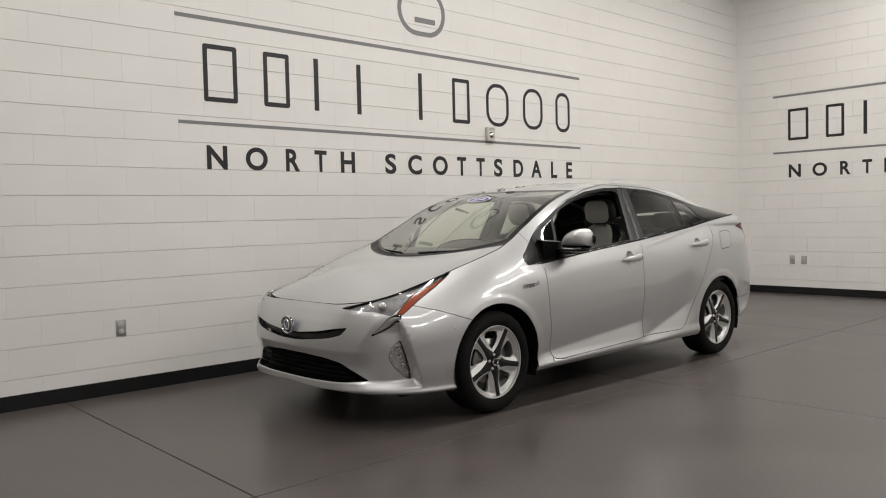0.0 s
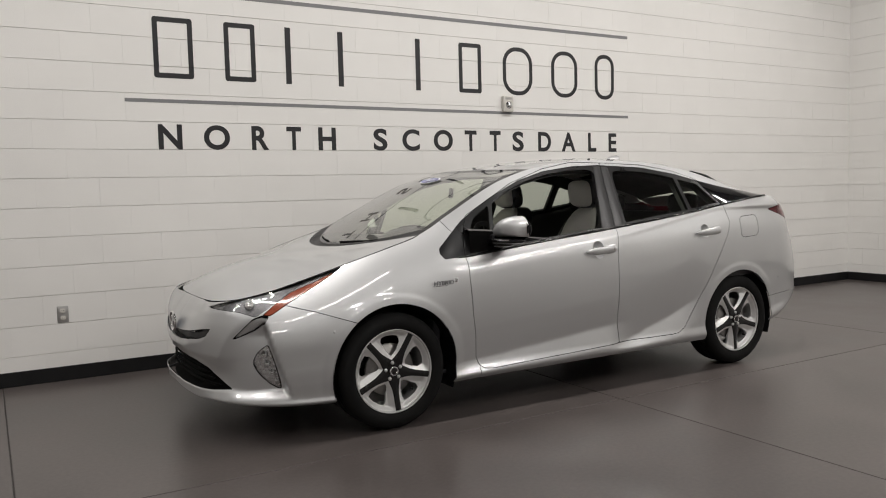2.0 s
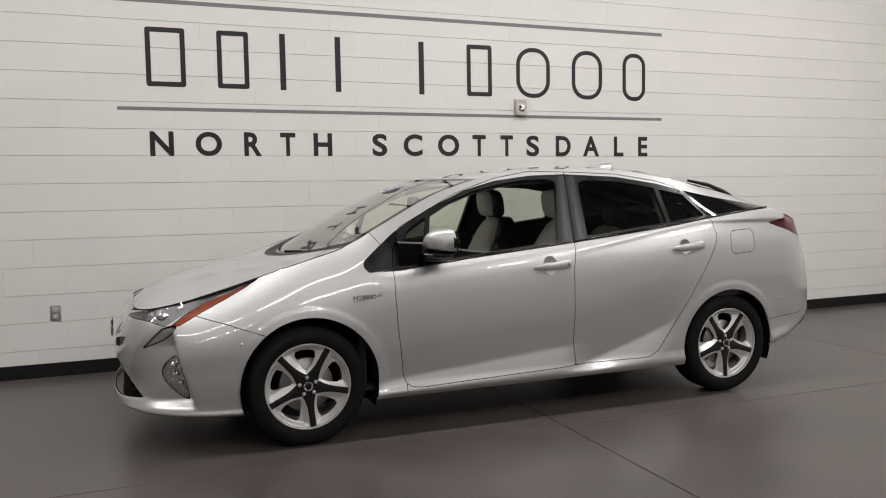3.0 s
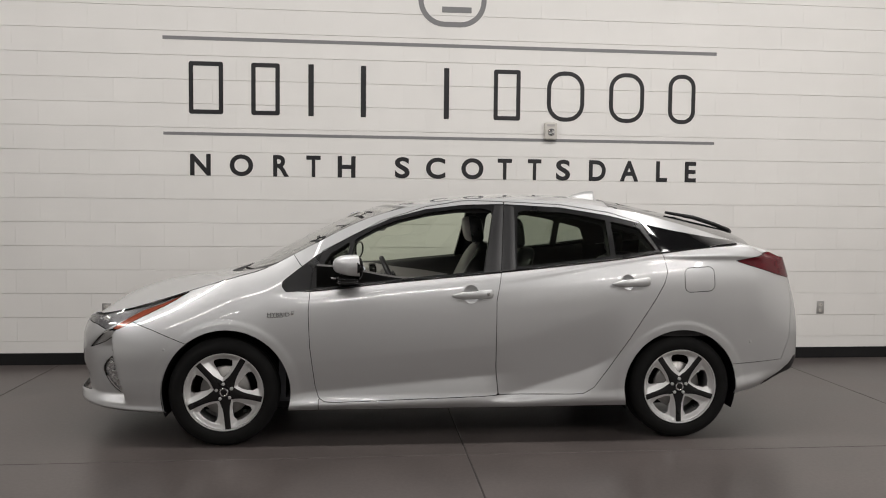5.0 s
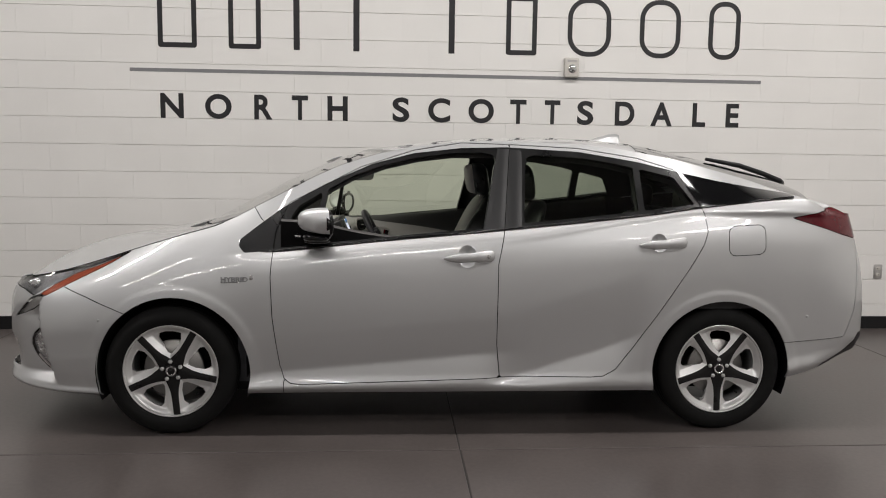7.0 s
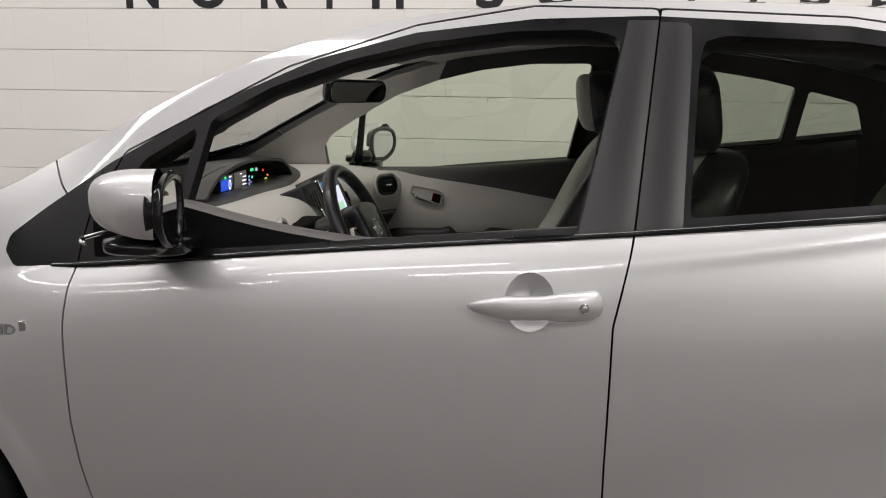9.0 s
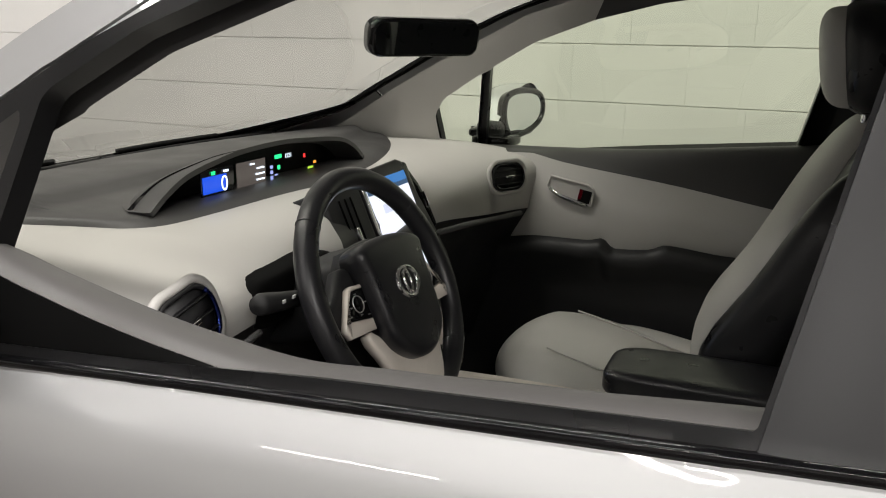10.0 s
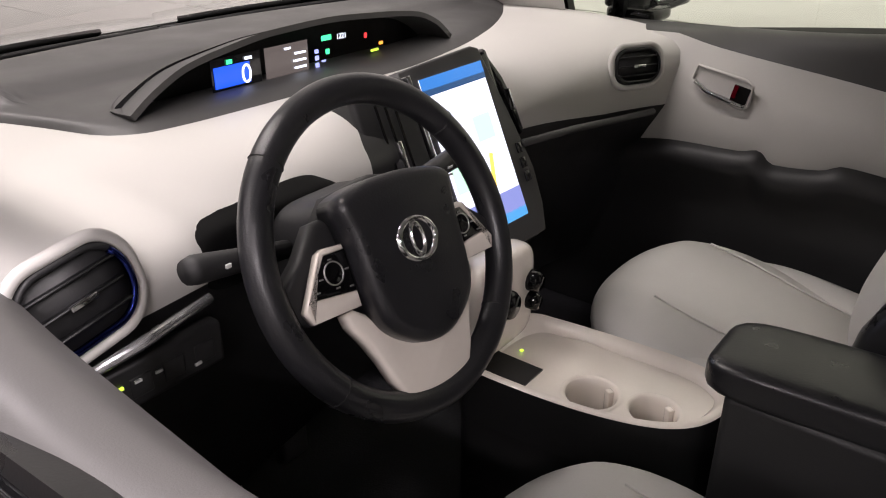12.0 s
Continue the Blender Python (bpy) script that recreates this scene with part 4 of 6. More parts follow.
# visor over the displays
VY0, VY1 = -.390, .272
nv, nx = 61, 14
hump = pch([0, .05, .14, .24, .376, .53, .714, .863, .943, 1], [0, .3, .66, .83, .97, 1, .90, .74, .44, 0])
V = []
for i in range(nv):
    t = i / (nv - 1)
    y = VY0 + (VY1 - VY0) * t
    h = .070 * float(hump(t))
    lip = .584 - .010 * (1 - abs(2 * t - 1) ** 1.6)
    for j in range(nx):
        s = j / (nx - 1)
        x = lip - (.05 + .13 * float(hump(t))) * s
        V.append((x, y, .969 + h * (1 - .22 * s - .78 * s**3.2) - .004 * s, 0))
sheet("display_visor", (np.array(V), [f[::-1] for f in quads(nv, nx)]), DASH, dash, "arched dark visor over the displays", .009)
V = []
for i in range(nv):
    t = i / (nv - 1)
    y = VY0 + .006 + (VY1 - VY0 - .012) * t
    h = .066 * float(hump(t))
    for z, x in ((.9645, .582), (.9645, .53 - .0 * t), (.966 + h, .515)):
        V.append((x, y, z, 0))
sheet("display_recess", (np.array(V), quads(nv, 3)), SCREEN_BLACK, dash, "black glass behind the displays", 0)


def flat_screen(name, y0, y1, z0, z1, x, mat, parent, tilt=0.0, label=""):
    return part(name, bm_mesh(name, box(-.001, .001, y0, y1, z0, z1), mat, True), parent, label, m=pose(x, -.015, .0085, 0, tilt))


BLUE = glow("display_blue", (.01, .08, .70), .75)
WHITE = glow("display_white", (.8, .9, 1), 1.1)
GREEN = glow("display_green", (.02, .75, .22), 1.1)
REDLIT = glow("display_red", (.9, .03, .03), .9)
ORANGE = glow("display_orange", (.9, .30, .03), .9)
LIME = glow("display_lime", (.45, .75, .05), .8)
GREYLIT = glow("display_brown", (.10, .085, .075), .55)
LILAC = glow("display_lilac", (.35, .4, .85), .7)
gx = .556
d1 = flat_screen("speed_display", -.232, -.143, .955, 1.008, gx, SCREEN_BLACK, dash, label="lit blue speed display")
flat_screen("blue_field", -.228, -.165, .966, .996, gx + .0022, BLUE, dash)
flat_screen("grey_display", -.133, -.047, .957, 1.008, gx, GREYLIT, dash, label="dim brown trip display")


def lit_text(body, size, x, y, z, mat, parent, fat=.0):
    cu = bpy.data.curves.new("digits", "FONT")
    cu.body, cu.size, cu.offset, cu.extrude = body, size, fat, .0002
    tmp = new("digits", cu)
    bpy.context.view_layer.update()
    me = bpy.data.meshes.new_from_object(tmp.evaluated_get(bpy.context.evaluated_depsgraph_get()))
    bpy.data.objects.remove(tmp)
    me.materials.clear()
    me.materials.append(mat)
    return part("digits", me, parent, m=pose(x, y - .015, z + .0085, 90, 0, 90))


lit_text("0", .040, gx + .0035, -.182, .966, WHITE, dash, .0)
lit_text("1221", .012, gx + .0035, .014, .999, WHITE, dash)
for y0, y1, z0, z1, mt in ((-.018, .003, 1.001, 1.009, GREEN), (-.205, -.196, .998, 1.004, GREEN), (-.010, -.003, .979, .987, GREEN), (-.172, -.160, .999, 1.003, WHITE),
                           (-.218, -.200, .957, .961, WHITE), (-.176, -.158, .957, .961, WHITE), (-.034, -.027, .962, .969, LILAC), (-.034, -.027, .973, .980, LILAC), (-.034, -.027, .984, .990, LILAC),
                           (-.020, -.012, .968, .971, LILAC), (.081, .086, .991, .999, REDLIT), (.117, .126, .974, .979, ORANGE), (.096, .114, .965, .969, LIME),
                           (-.076, -.054, .990, .993, WHITE), (-.080, -.054, .979, .982, WHITE), (-.078, -.054, .968, .971, WHITE), (-.096, -.084, 1.000, 1.003, WHITE)):
    flat_screen("lit_sign", y0, y1, z0, z1, gx + .003, mt, dash)

# big touch screen and its frame, leaning back
SCR = pose(.828, .024, .853, 0, -23, -8) @ pose(0, 0, .012, 3.5)
stack = part("screen_panel", bm_mesh("screen_panel", box(-.05, -.004, -.098, .098, -.170, .148, .012, 3), BLACK_GLOSS), car, "black centre stack with a tall lit map screen", m=SCR)
FACE_YZ = Matrix(((0, 0, 1, 0), (1, 0, 0, 0), (0, 1, 0, 0), (0, 0, 0, 1)))


def on_stack(name, bm_me, label="", m=None):
    return part(name, bm_me, stack, label, m=m if m is not None else Matrix())


on_stack("map_screen", bm_mesh("map_screen", box(.0005, .002, -.067, .067, -.124, .130, 0), glow("map_white", (.84, .87, 1), .74), True), "white lit map screen")
for nm, y0, y1, z0, z1, mt in (("sky_band", -.067, .067, .112, .130, glow("map_sky", (.04, .22, .60), .55)), ("hill_band", -.067, .067, .103, .113, glow("map_hills", (.03, .09, .20), .5)),
                               ("map_park", .012, .050, .012, .052, glow("map_green", (.50, .90, .60), .66)), ("map_park", -.062, -.040, -.050, -.004, glow("map_green_far", (.50, .90, .60), .66)),
                               ("map_lake", -.036, .004, .062, .080, glow("map_grey", (.70, .74, .92), .66)), ("map_shade", -.067, .067, -.110, -.075, glow("map_violet", (.22, .26, .55), .6)),
                               ("map_footer", -.067, .067, -.124, -.108, glow("map_footer", (.06, .28, .55), .7)), ("map_road", -.004, .004, -.075, -.010, glow("map_road", (.95, .55, .08), 1.0))):
    on_stack(nm, bm_mesh(nm, box(.002, .0028, y0, y1, z0, z1), mt, True), m=pose(0, .03, 0, -14 if nm == "map_road" else 0) if nm == "map_road" else None)
on_stack("chrome_edge", bm_mesh("chrome_edge", box(-.03, .026, -.106, -.099, -.13, .14, .002), CHROME), "chrome edge strip")
for k, z in enumerate((-.020, -.045, -.068)):
    on_stack("side_key", bm_mesh("side_key", box(-.002, .003, .088, .100, z - .009, z + .009, .002), SCREEN_BLACK))
on_stack("hazard_lamp", bm_mesh("hazard_lamp", box(.0, .003, -.01, .002, -.158, -.148), REDLIT, True))
for sy, y, top_x, wide in ((-1, -.158, .022, .052),):
    vent = on_stack("side_vent", bm_mesh("side_vent", box(-.08, top_x, y - wide, y + wide, -.12, .142, .010, 3), INNER_BLACK), "upright air vent")
    on_stack("vent_knob", bm_mesh("vent_knob", box(top_x - .002, top_x + .008, y - .004, y + .004, .015, .06, .002), CHROME))
    for k in range(3):
        yy = y - .016 + .016 * k
        on_stack("vent_blade", bm_mesh("vent_blade", box(top_x - .01, top_x + .002, yy - .0015, yy + .0015, -.05, .115), BLACK_GLOSS, True))
leaf = [(.086, .140), (.098, .132), (.116, .095), (.126, .050), (.128, .005), (.121, -.002), (.112, .040), (.102, .085)]
leaf_vent = on_stack("slim_vent", bm_mesh("slim_vent", slab(leaf, .05, .004, 2), BLACK_GLOSS), "slim upright air vent beside the screen", m=FACE_YZ @ pose(0, 0, -.058))
on_stack("vent_knob", bm_mesh("vent_knob", box(-.009, .000, .112, .115, .040, .075, .001), CHROME))
bez = [(-.098, .150), (.060, .156), (.074, .150), (.102, .020), (.116, -.060), (.112, -.120), (.100, -.165), (-.098, -.165)]
on_stack("screen_bezel", bm_mesh("screen_bezel", slab(bez[::-1], .05, .004, 2), DASH), "dark satin frame round the screen", m=FACE_YZ @ pose(0, 0, -.0505))
low = part("shift_panel", bm_mesh("shift_panel", pillow(.885, -.01, .645, .075, .16, .17, 5), IVORY), car, "ivory panel with shift lever and knobs")
for y, z, r in ((.045, .665, .018), (.043, .63, .015), (-.03, .655, .024)):
    V, F = turned([(0, -.02), (r * .8, -.018), (r, -.01), (r, .012)], 24)
    part("control_knob", to_mesh("control_knob", V, F, BLACK_GLOSS), low, m=pose(.922, y, z, 0, 0, 90))
part("power_key", bm_mesh("power_key", box(.918, .926, -.075, -.05, .655, .69, .004), BLACK_GLOSS), low)

# face vents


def face_vent(m, w, h, accent, label):
    """An oval vent in a pale raised surround, with dark slats, a bright tab and an accent along its lower edge."""
    v = part("air_vent", bm_mesh("air_vent", slab(rounded(w, h, h * .42, 8), .004), INNER_BLACK), car, label, m=m)
    V, F = tube([(x, y, .003) for x, y in rounded(w + .012, h + .012, h * .47, 8)], .0065, 8, True)
    part("vent_surround", to_mesh("vent_surround", V, F, CREAM), v, "pale raised surround")
    V, F = tube([(x, y, .006) for x, y in rounded(w - .004, h - .004, h * .42, 8)], .0035, 8, True)
    part("vent_rim", to_mesh("vent_rim", V, F, INNER_BLACK), v)
    edge = rounded(w - .008, h - .008, h * .40, 8)
    V, F = tube([(x, y, .009) for x, y in edge[20:] + edge[:5]], .0036, 8)
    part("vent_accent", to_mesh("vent_accent", V, F, accent), v, "glossy accent along the vent's edge")
    for k in range(3):
        yy = -h * .26 + h * .26 * k
        part("vent_slat", bm_mesh("vent_slat", box(-w * .40, w * .40, yy - .0015, yy + .0015, .004, .012, .001, 1), BLACK_SATIN), v)
    part("vent_tab", bm_mesh("vent_tab", box(-.014, .014, -.003, .003, .010, .016, .0015), CHROME), v)


BLUE_CHROME = material("blue_chrome", (.02, .03, .16), .15, metal=1.0)
FACE = Matrix(((0, 0, 1, 0), (1, 0, 0, 0), (0, 1, 0, 0), (0, 0, 0, 1)))
face_vent(pose(.872, -.643, .922) @ pose(0, 0, 0, 6, -14, 8) @ FACE, .116, .082, BLUE_CHROME, "black oval air vent with blue rim")
face_vent(pose(.852, .512, .912) @ pose(0, 0, 0, 0, -10, -28) @ FACE, .105, .066, BLACK_GLOSS, "black air vent")
V, F = tube([(.888, -.72, .850), (.886, -.60, .861), (.876, -.512, .868)], [.004, .0065, .0055], 8)
part("bright_strip", to_mesh("bright_strip", V, F, material("satin_silver_trim", (.66, .66, .68), .26, metal=.8, vary=.05)), dash, "satin silver trim strip")
part("switch_bank", bm_mesh("switch_bank", box(.85, .872, -.66, -.50, .785, .835, .006), INNER_BLACK), dash, "black switch bank under the dashboard")
for k in range(4):
    part("switch_key", bm_mesh("switch_key", box(.871, .8735, -.648 + .037 * k, -.624 + .037 * k, .797, .820, .0015), INNER_BLACK), dash)
part("switch_lamp", bm_mesh("switch_lamp", box(.8735, .876, -.627, -.619, .8155, .8185), LIME, True), dash)
V, F = tube([(.842, .13, .855), (.846, .30, .838), (.848, .46, .816), (.862, .60, .803)], .007, 8)
part("ledge_strip", to_mesh("ledge_strip", V, F, DASH), dash, "dark ledge along the glove box")

# steering column and wheel
# no opening is cut: a solid black block stands in for its shade
part("column_recess", bm_mesh("column_recess", pillow(.842, -.405, .897, .06, .20, .075, 6, 26), NEAR_BLACK), dash, "black block for the shaded opening round the steering column")
shroud = part("column_shroud", bm_mesh("column_shroud", shaped(pillow(.88, -.35, .875, .20, .15, .12, 4, 18), lambda x, y, z: (x, y, z + (x - .88) * .35)), INNER_BLACK), car, "black steering column shroud")
for y0, y1, lab in ((-.43, -.555, "light stalk"), (-.27, -.140, "wiper stalk")):
    V, F = tube([(.905, y0, .90), (.905, (y0 + y1) / 2, .912), (.908, y1 + .01, .924), (.909, y1, .925)], [.010, .0125, .0148, .0125], 12)
    part("stalk", to_mesh("stalk", V, F, INNER_BLACK), shroud, lab)
MARK = material("mark_white", (.6, .6, .6), .5)
for y, z in ((-.603, .816), (-.580, .815), (-.536, .800)):
    part("switch_mark", bm_mesh("switch_mark", box(.8735, .8755, y - .004, y + .004, z - .0015, z + .0015), MARK, True), dash)
for k in range(3):
    part("stalk_mark", bm_mesh("stalk_mark", box(.921, .923, -.520 + .022 * k, -.514 + .022 * k, .919, .923), MARK, True), shroud)
    for row in (0, 1):
        part("stalk_mark", bm_mesh("stalk_mark", box(.9225, .9240, -.212 + .018 * k, -.203 + .018 * k, .909 + .010 * row, .9115 + .010 * row), MARK, True), shroud)

WHEEL = pose(.981, -.346, .896, 0, -26, 0) @ pose(0, 0, 0, -5)
ring = [(0, .172 * math.cos(a), .172 * math.sin(a)) for a in np.linspace(0, 2 * math.pi, 97)[:-1]]
V, F = tube(ring, .0168, 14, True, up=(1, 0, 0))
steering = part("steering_wheel", to_mesh("steering_wheel", V, F, LEATHER_DARK), car, "black leather steering wheel with ivory lower spoke", m=WHEEL)


def on_wheel(name, me, label="", m=None):
    return part(name, me, steering, label, m=m)


PLATE_YZ = Matrix(((0, 0, 1, 0), (1, 0, 0, 0), (0, 1, 0, 0), (0, 0, 0, 1)))
hub = [(-.088, .060), (-.060, .072), (0, .077), (.060, .072), (.088, .060), (.078, .030), (.075, -.045), (.066, -.078), (.030, -.104), (0, -.110), (-.030, -.104), (-.066, -.078), (-.075, -.045), (-.078, .030)]
bm = slab(softened(hub), .042, .013, 4)
on_wheel("hub_cover", bm_mesh("hub_cover", bm, LEATHER_DARK), "black hub cover", PLATE_YZ @ pose(0, 0, -.006))
back = [(-.085, .045), (-.06, .070), (0, .080), (.06, .070), (.085, .045), (.09, -.03), (.05, -.085), (-.05, -.085), (-.09, -.03)]
on_wheel("hub_back", bm_mesh("hub_back", slab(back, .03, .01, 3), INNER_BLACK), "", PLATE_YZ @ pose(0, 0, -.028))
V, F = turned([(.020, .0), (.0215, -.004), (.0245, -.004), (.026, .0)], 36)
on_wheel("hub_ring", to_mesh("hub_ring", V, F, CHROME), "chrome maker's ring", pose(.0365, 0, .001, 0, 0, 90) @ Matrix.Diagonal((1.15, 1, .95, 1)))
V, F = turned([(.009, .0), (.0105, -.003), (.0125, -.003), (.014, .0)], 28)
on_wheel("ring_oval", to_mesh("ring_oval", V, F, CHROME), "", pose(.0365, 0, .001, 0, 0, 90) @ Matrix.Diagonal((.75, 1, 1.45, 1)))
for s in (-1, 1):
    arm = [(s * .060, .052), (s * .098, .048), (s * .125, .018), (s * .160, -.008), (s * .160, -.040), (s * .128, -.048), (s * .062, -.044)]
    arm = arm if s > 0 else arm[::-1]
    on_wheel("side_spoke", bm_mesh("side_spoke", slab(arm, .022, .008, 3), INNER_BLACK), "", PLATE_YZ @ pose(0, 0, -.02))
    pad = [(s * .080, .021), (s * .079, .015), (s * .106, .015), (s * .136, -.022), (s * .078, -.028), (s * .078, -.045), (s * .140, -.044), (s * .146, -.030), (s * .112, .019), (s * .104, .022)]
    pad = pad if s > 0 else pad[::-1]
    on_wheel("spoke_trim", bm_mesh("spoke_trim", slab(pad[::-1], .009, .002, 2), IVORY), "ivory spoke trim", PLATE_YZ @ pose(0, 0, .004))
    key = [(s * .077, .016), (s * .106, .016), (s * .134, -.020), (s * .077, -.029)]
    key = key if s > 0 else key[::-1]
    on_wheel("spoke_keys", bm_mesh("spoke_keys", slab(key, .012, .003, 2), BLACK_GLOSS), "gloss black keys", PLATE_YZ @ pose(0, 0, .0))
    V, F = turned([(.0108, 0), (.0112, -.001), (.0122, -.001), (.0126, 0)], 24)
    on_wheel("key_ring", to_mesh("key_ring", V, F, STEEL), "", pose(.0125, s * .100, -.004, 0, 0, 90))
    for ky, kz in ((.100, .010), (.083, -.004), (.117, -.006), (.100, -.019), (.125, -.017), (.083, -.022)):
        on_wheel("key_mark", bm_mesh("key_mark", box(.0121, .0128, s * ky - .0025, s * ky + .0025, kz - .0008, kz + .0008), STEEL, True))
fork = [(-.104, -.050), (-.082, -.044), (-.050, -.086), (0, -.096), (.050, -.086), (.082, -.044), (.104, -.050), (.076, -.096), (.058, -.148), (.036, -.164), (0, -.167), (-.036, -.164), (-.058, -.148), (-.076, -.096)]
on_wheel("lower_spoke", bm_mesh("lower_spoke", slab(softened(fork, 1)[::-1], .016, .005, 3), IVORY), "ivory forked lower spoke", PLATE_YZ @ pose(0, 0, -.006))
for ang in (42, 138, 222, 318):
    a = radians(ang)
    sr = [(.172 + .0174 * math.cos(b), .0164 * math.sin(b)) for b in np.linspace(0, 6.2832, 15)[:-1]]
    V, F = tube([(q, r * math.cos(a), r * math.sin(a)) for r, q in sr], .0008, 5, True)
    on_wheel("rim_seam", to_mesh("rim_seam", V, F, INNER_BLACK))

# console between the seats
tray = [(.86, -.095), (.95, -.098), (1.08, -.086), (1.18, -.060), (1.235, -.02), (1.255, .03), (1.262, .09), (1.24, .115), (1.19, .135), (1.05, .128), (.95, .118), (.86, .105)]
tray = softened(tray, 3)
console = part("centre_console", bm_mesh("centre_console", slab([(x, y * .96 + (.0 if y > 0 else .0)) for x, y in tray] , .245, .01), INNER_BLACK), car, "ivory console tray on a black base with cup holders", m=pose(0, 0, .24))
LOWER = pose(0, 0, -.24)
n = len(tray)
P = np.array(tray)
inner = P * .82 + P.mean(0) * .18
V = [(x, y, .562) for x, y in tray] + [(x, y, .568) for x, y in (P * .94 + P.mean(0) * .06)] + [(x, y, .543) for x, y in inner]
F = [(k, (k + 1) % n, n + (k + 1) % n, n + k) for k in range(n)] + [(n + k, n + (k + 1) % n, 2 * n + (k + 1) % n, 2 * n + k) for k in range(n)]
tr = part("tray_rim", to_mesh("tray_rim", V, F, IVORY), console, "ivory tray rim", m=LOWER)
V = [(x, y, .47) for x, y in tray] + [(x, y, .5615) for x, y in tray]
part("console_side", to_mesh("console_side", V, [(k, (k + 1) % n, n + (k + 1) % n, n + k) for k in range(n)], INNER_BLACK), console, m=LOWER)
gxs, gys = np.linspace(.84, 1.28, 110), np.linspace(-.11, .14, 64)
GX, GY = np.meshgrid(gxs, gys, indexing="ij")
bed = (np.stack([GX, GY, .5435 + 0 * GX + .004 * np.exp(-((GX - 1.0) / .03) ** 2), 0 * GX], 2).reshape(-1, 4), quads(110, 64))
bed = cut(bed, polysd(bed[0][:, 0], bed[0][:, 1], [tuple(q) for q in inner]))[0]
CUPS = ((1.072, -.012, .040), (1.165, .006, .036))
for cx, cy, r in CUPS:
    bed = cut(bed, np.hypot(bed[0][:, 0] - cx, bed[0][:, 1] - cy) - r)[1]
sheet("tray_floor", bed, IVORY, console, thick=0).matrix_basis = LOWER
for cx, cy, r in CUPS:
    V, F = turned([(r + .007, .0025), (r + .003, .0035), (r - .001, .0), (r - .003, -.012), (r - .006, -.080)], 36)
    part("cup_holder", to_mesh("cup_holder", V, F, IVORY), console, "ivory cup holder", m=LOWER @ pose(cx, cy, .543, 90))
    V, F = turned([(r - .005, .0), (0, .0)], 36)
    # the larger cup's shade is painted as a black floor; the other stays ivory
    part("cup_floor", to_mesh("cup_floor", V, F, NEAR_BLACK if r > .038 else IVORY), console, m=LOWER @ pose(cx, cy, .466 if r > .038 else .478, 90))
    part("cup_rib", bm_mesh("cup_rib", box(r - .012, r - .002, -.006, .006, .50, .540, .002), IVORY), console, m=LOWER @ pose(cx, cy, 0, 0, 0, 60))
part("phone_tray", bm_mesh("phone_tray", box(.90, .985, -.078, -.01, .5465, .5495, 0), INNER_BLACK, True), console, m=LOWER)
part("console_lamp", bm_mesh("console_lamp", box(.926, .932, .013, .019, .5472, .549), LIME, True), console, m=LOWER)
arm = part("armrest", bm_mesh("armrest", shaped(pillow(1.45, .02, .672, .43, .155, .055, 6), lambda x, y, z: (x, y + (x - 1.25) * .06, z)), LEATHER_DARK), car, "black leather centre armrest")
part("armrest_box", bm_mesh("armrest_box", box(1.27, 1.66, -.05, .10, .25, .655, .012), INNER_BLACK), arm)


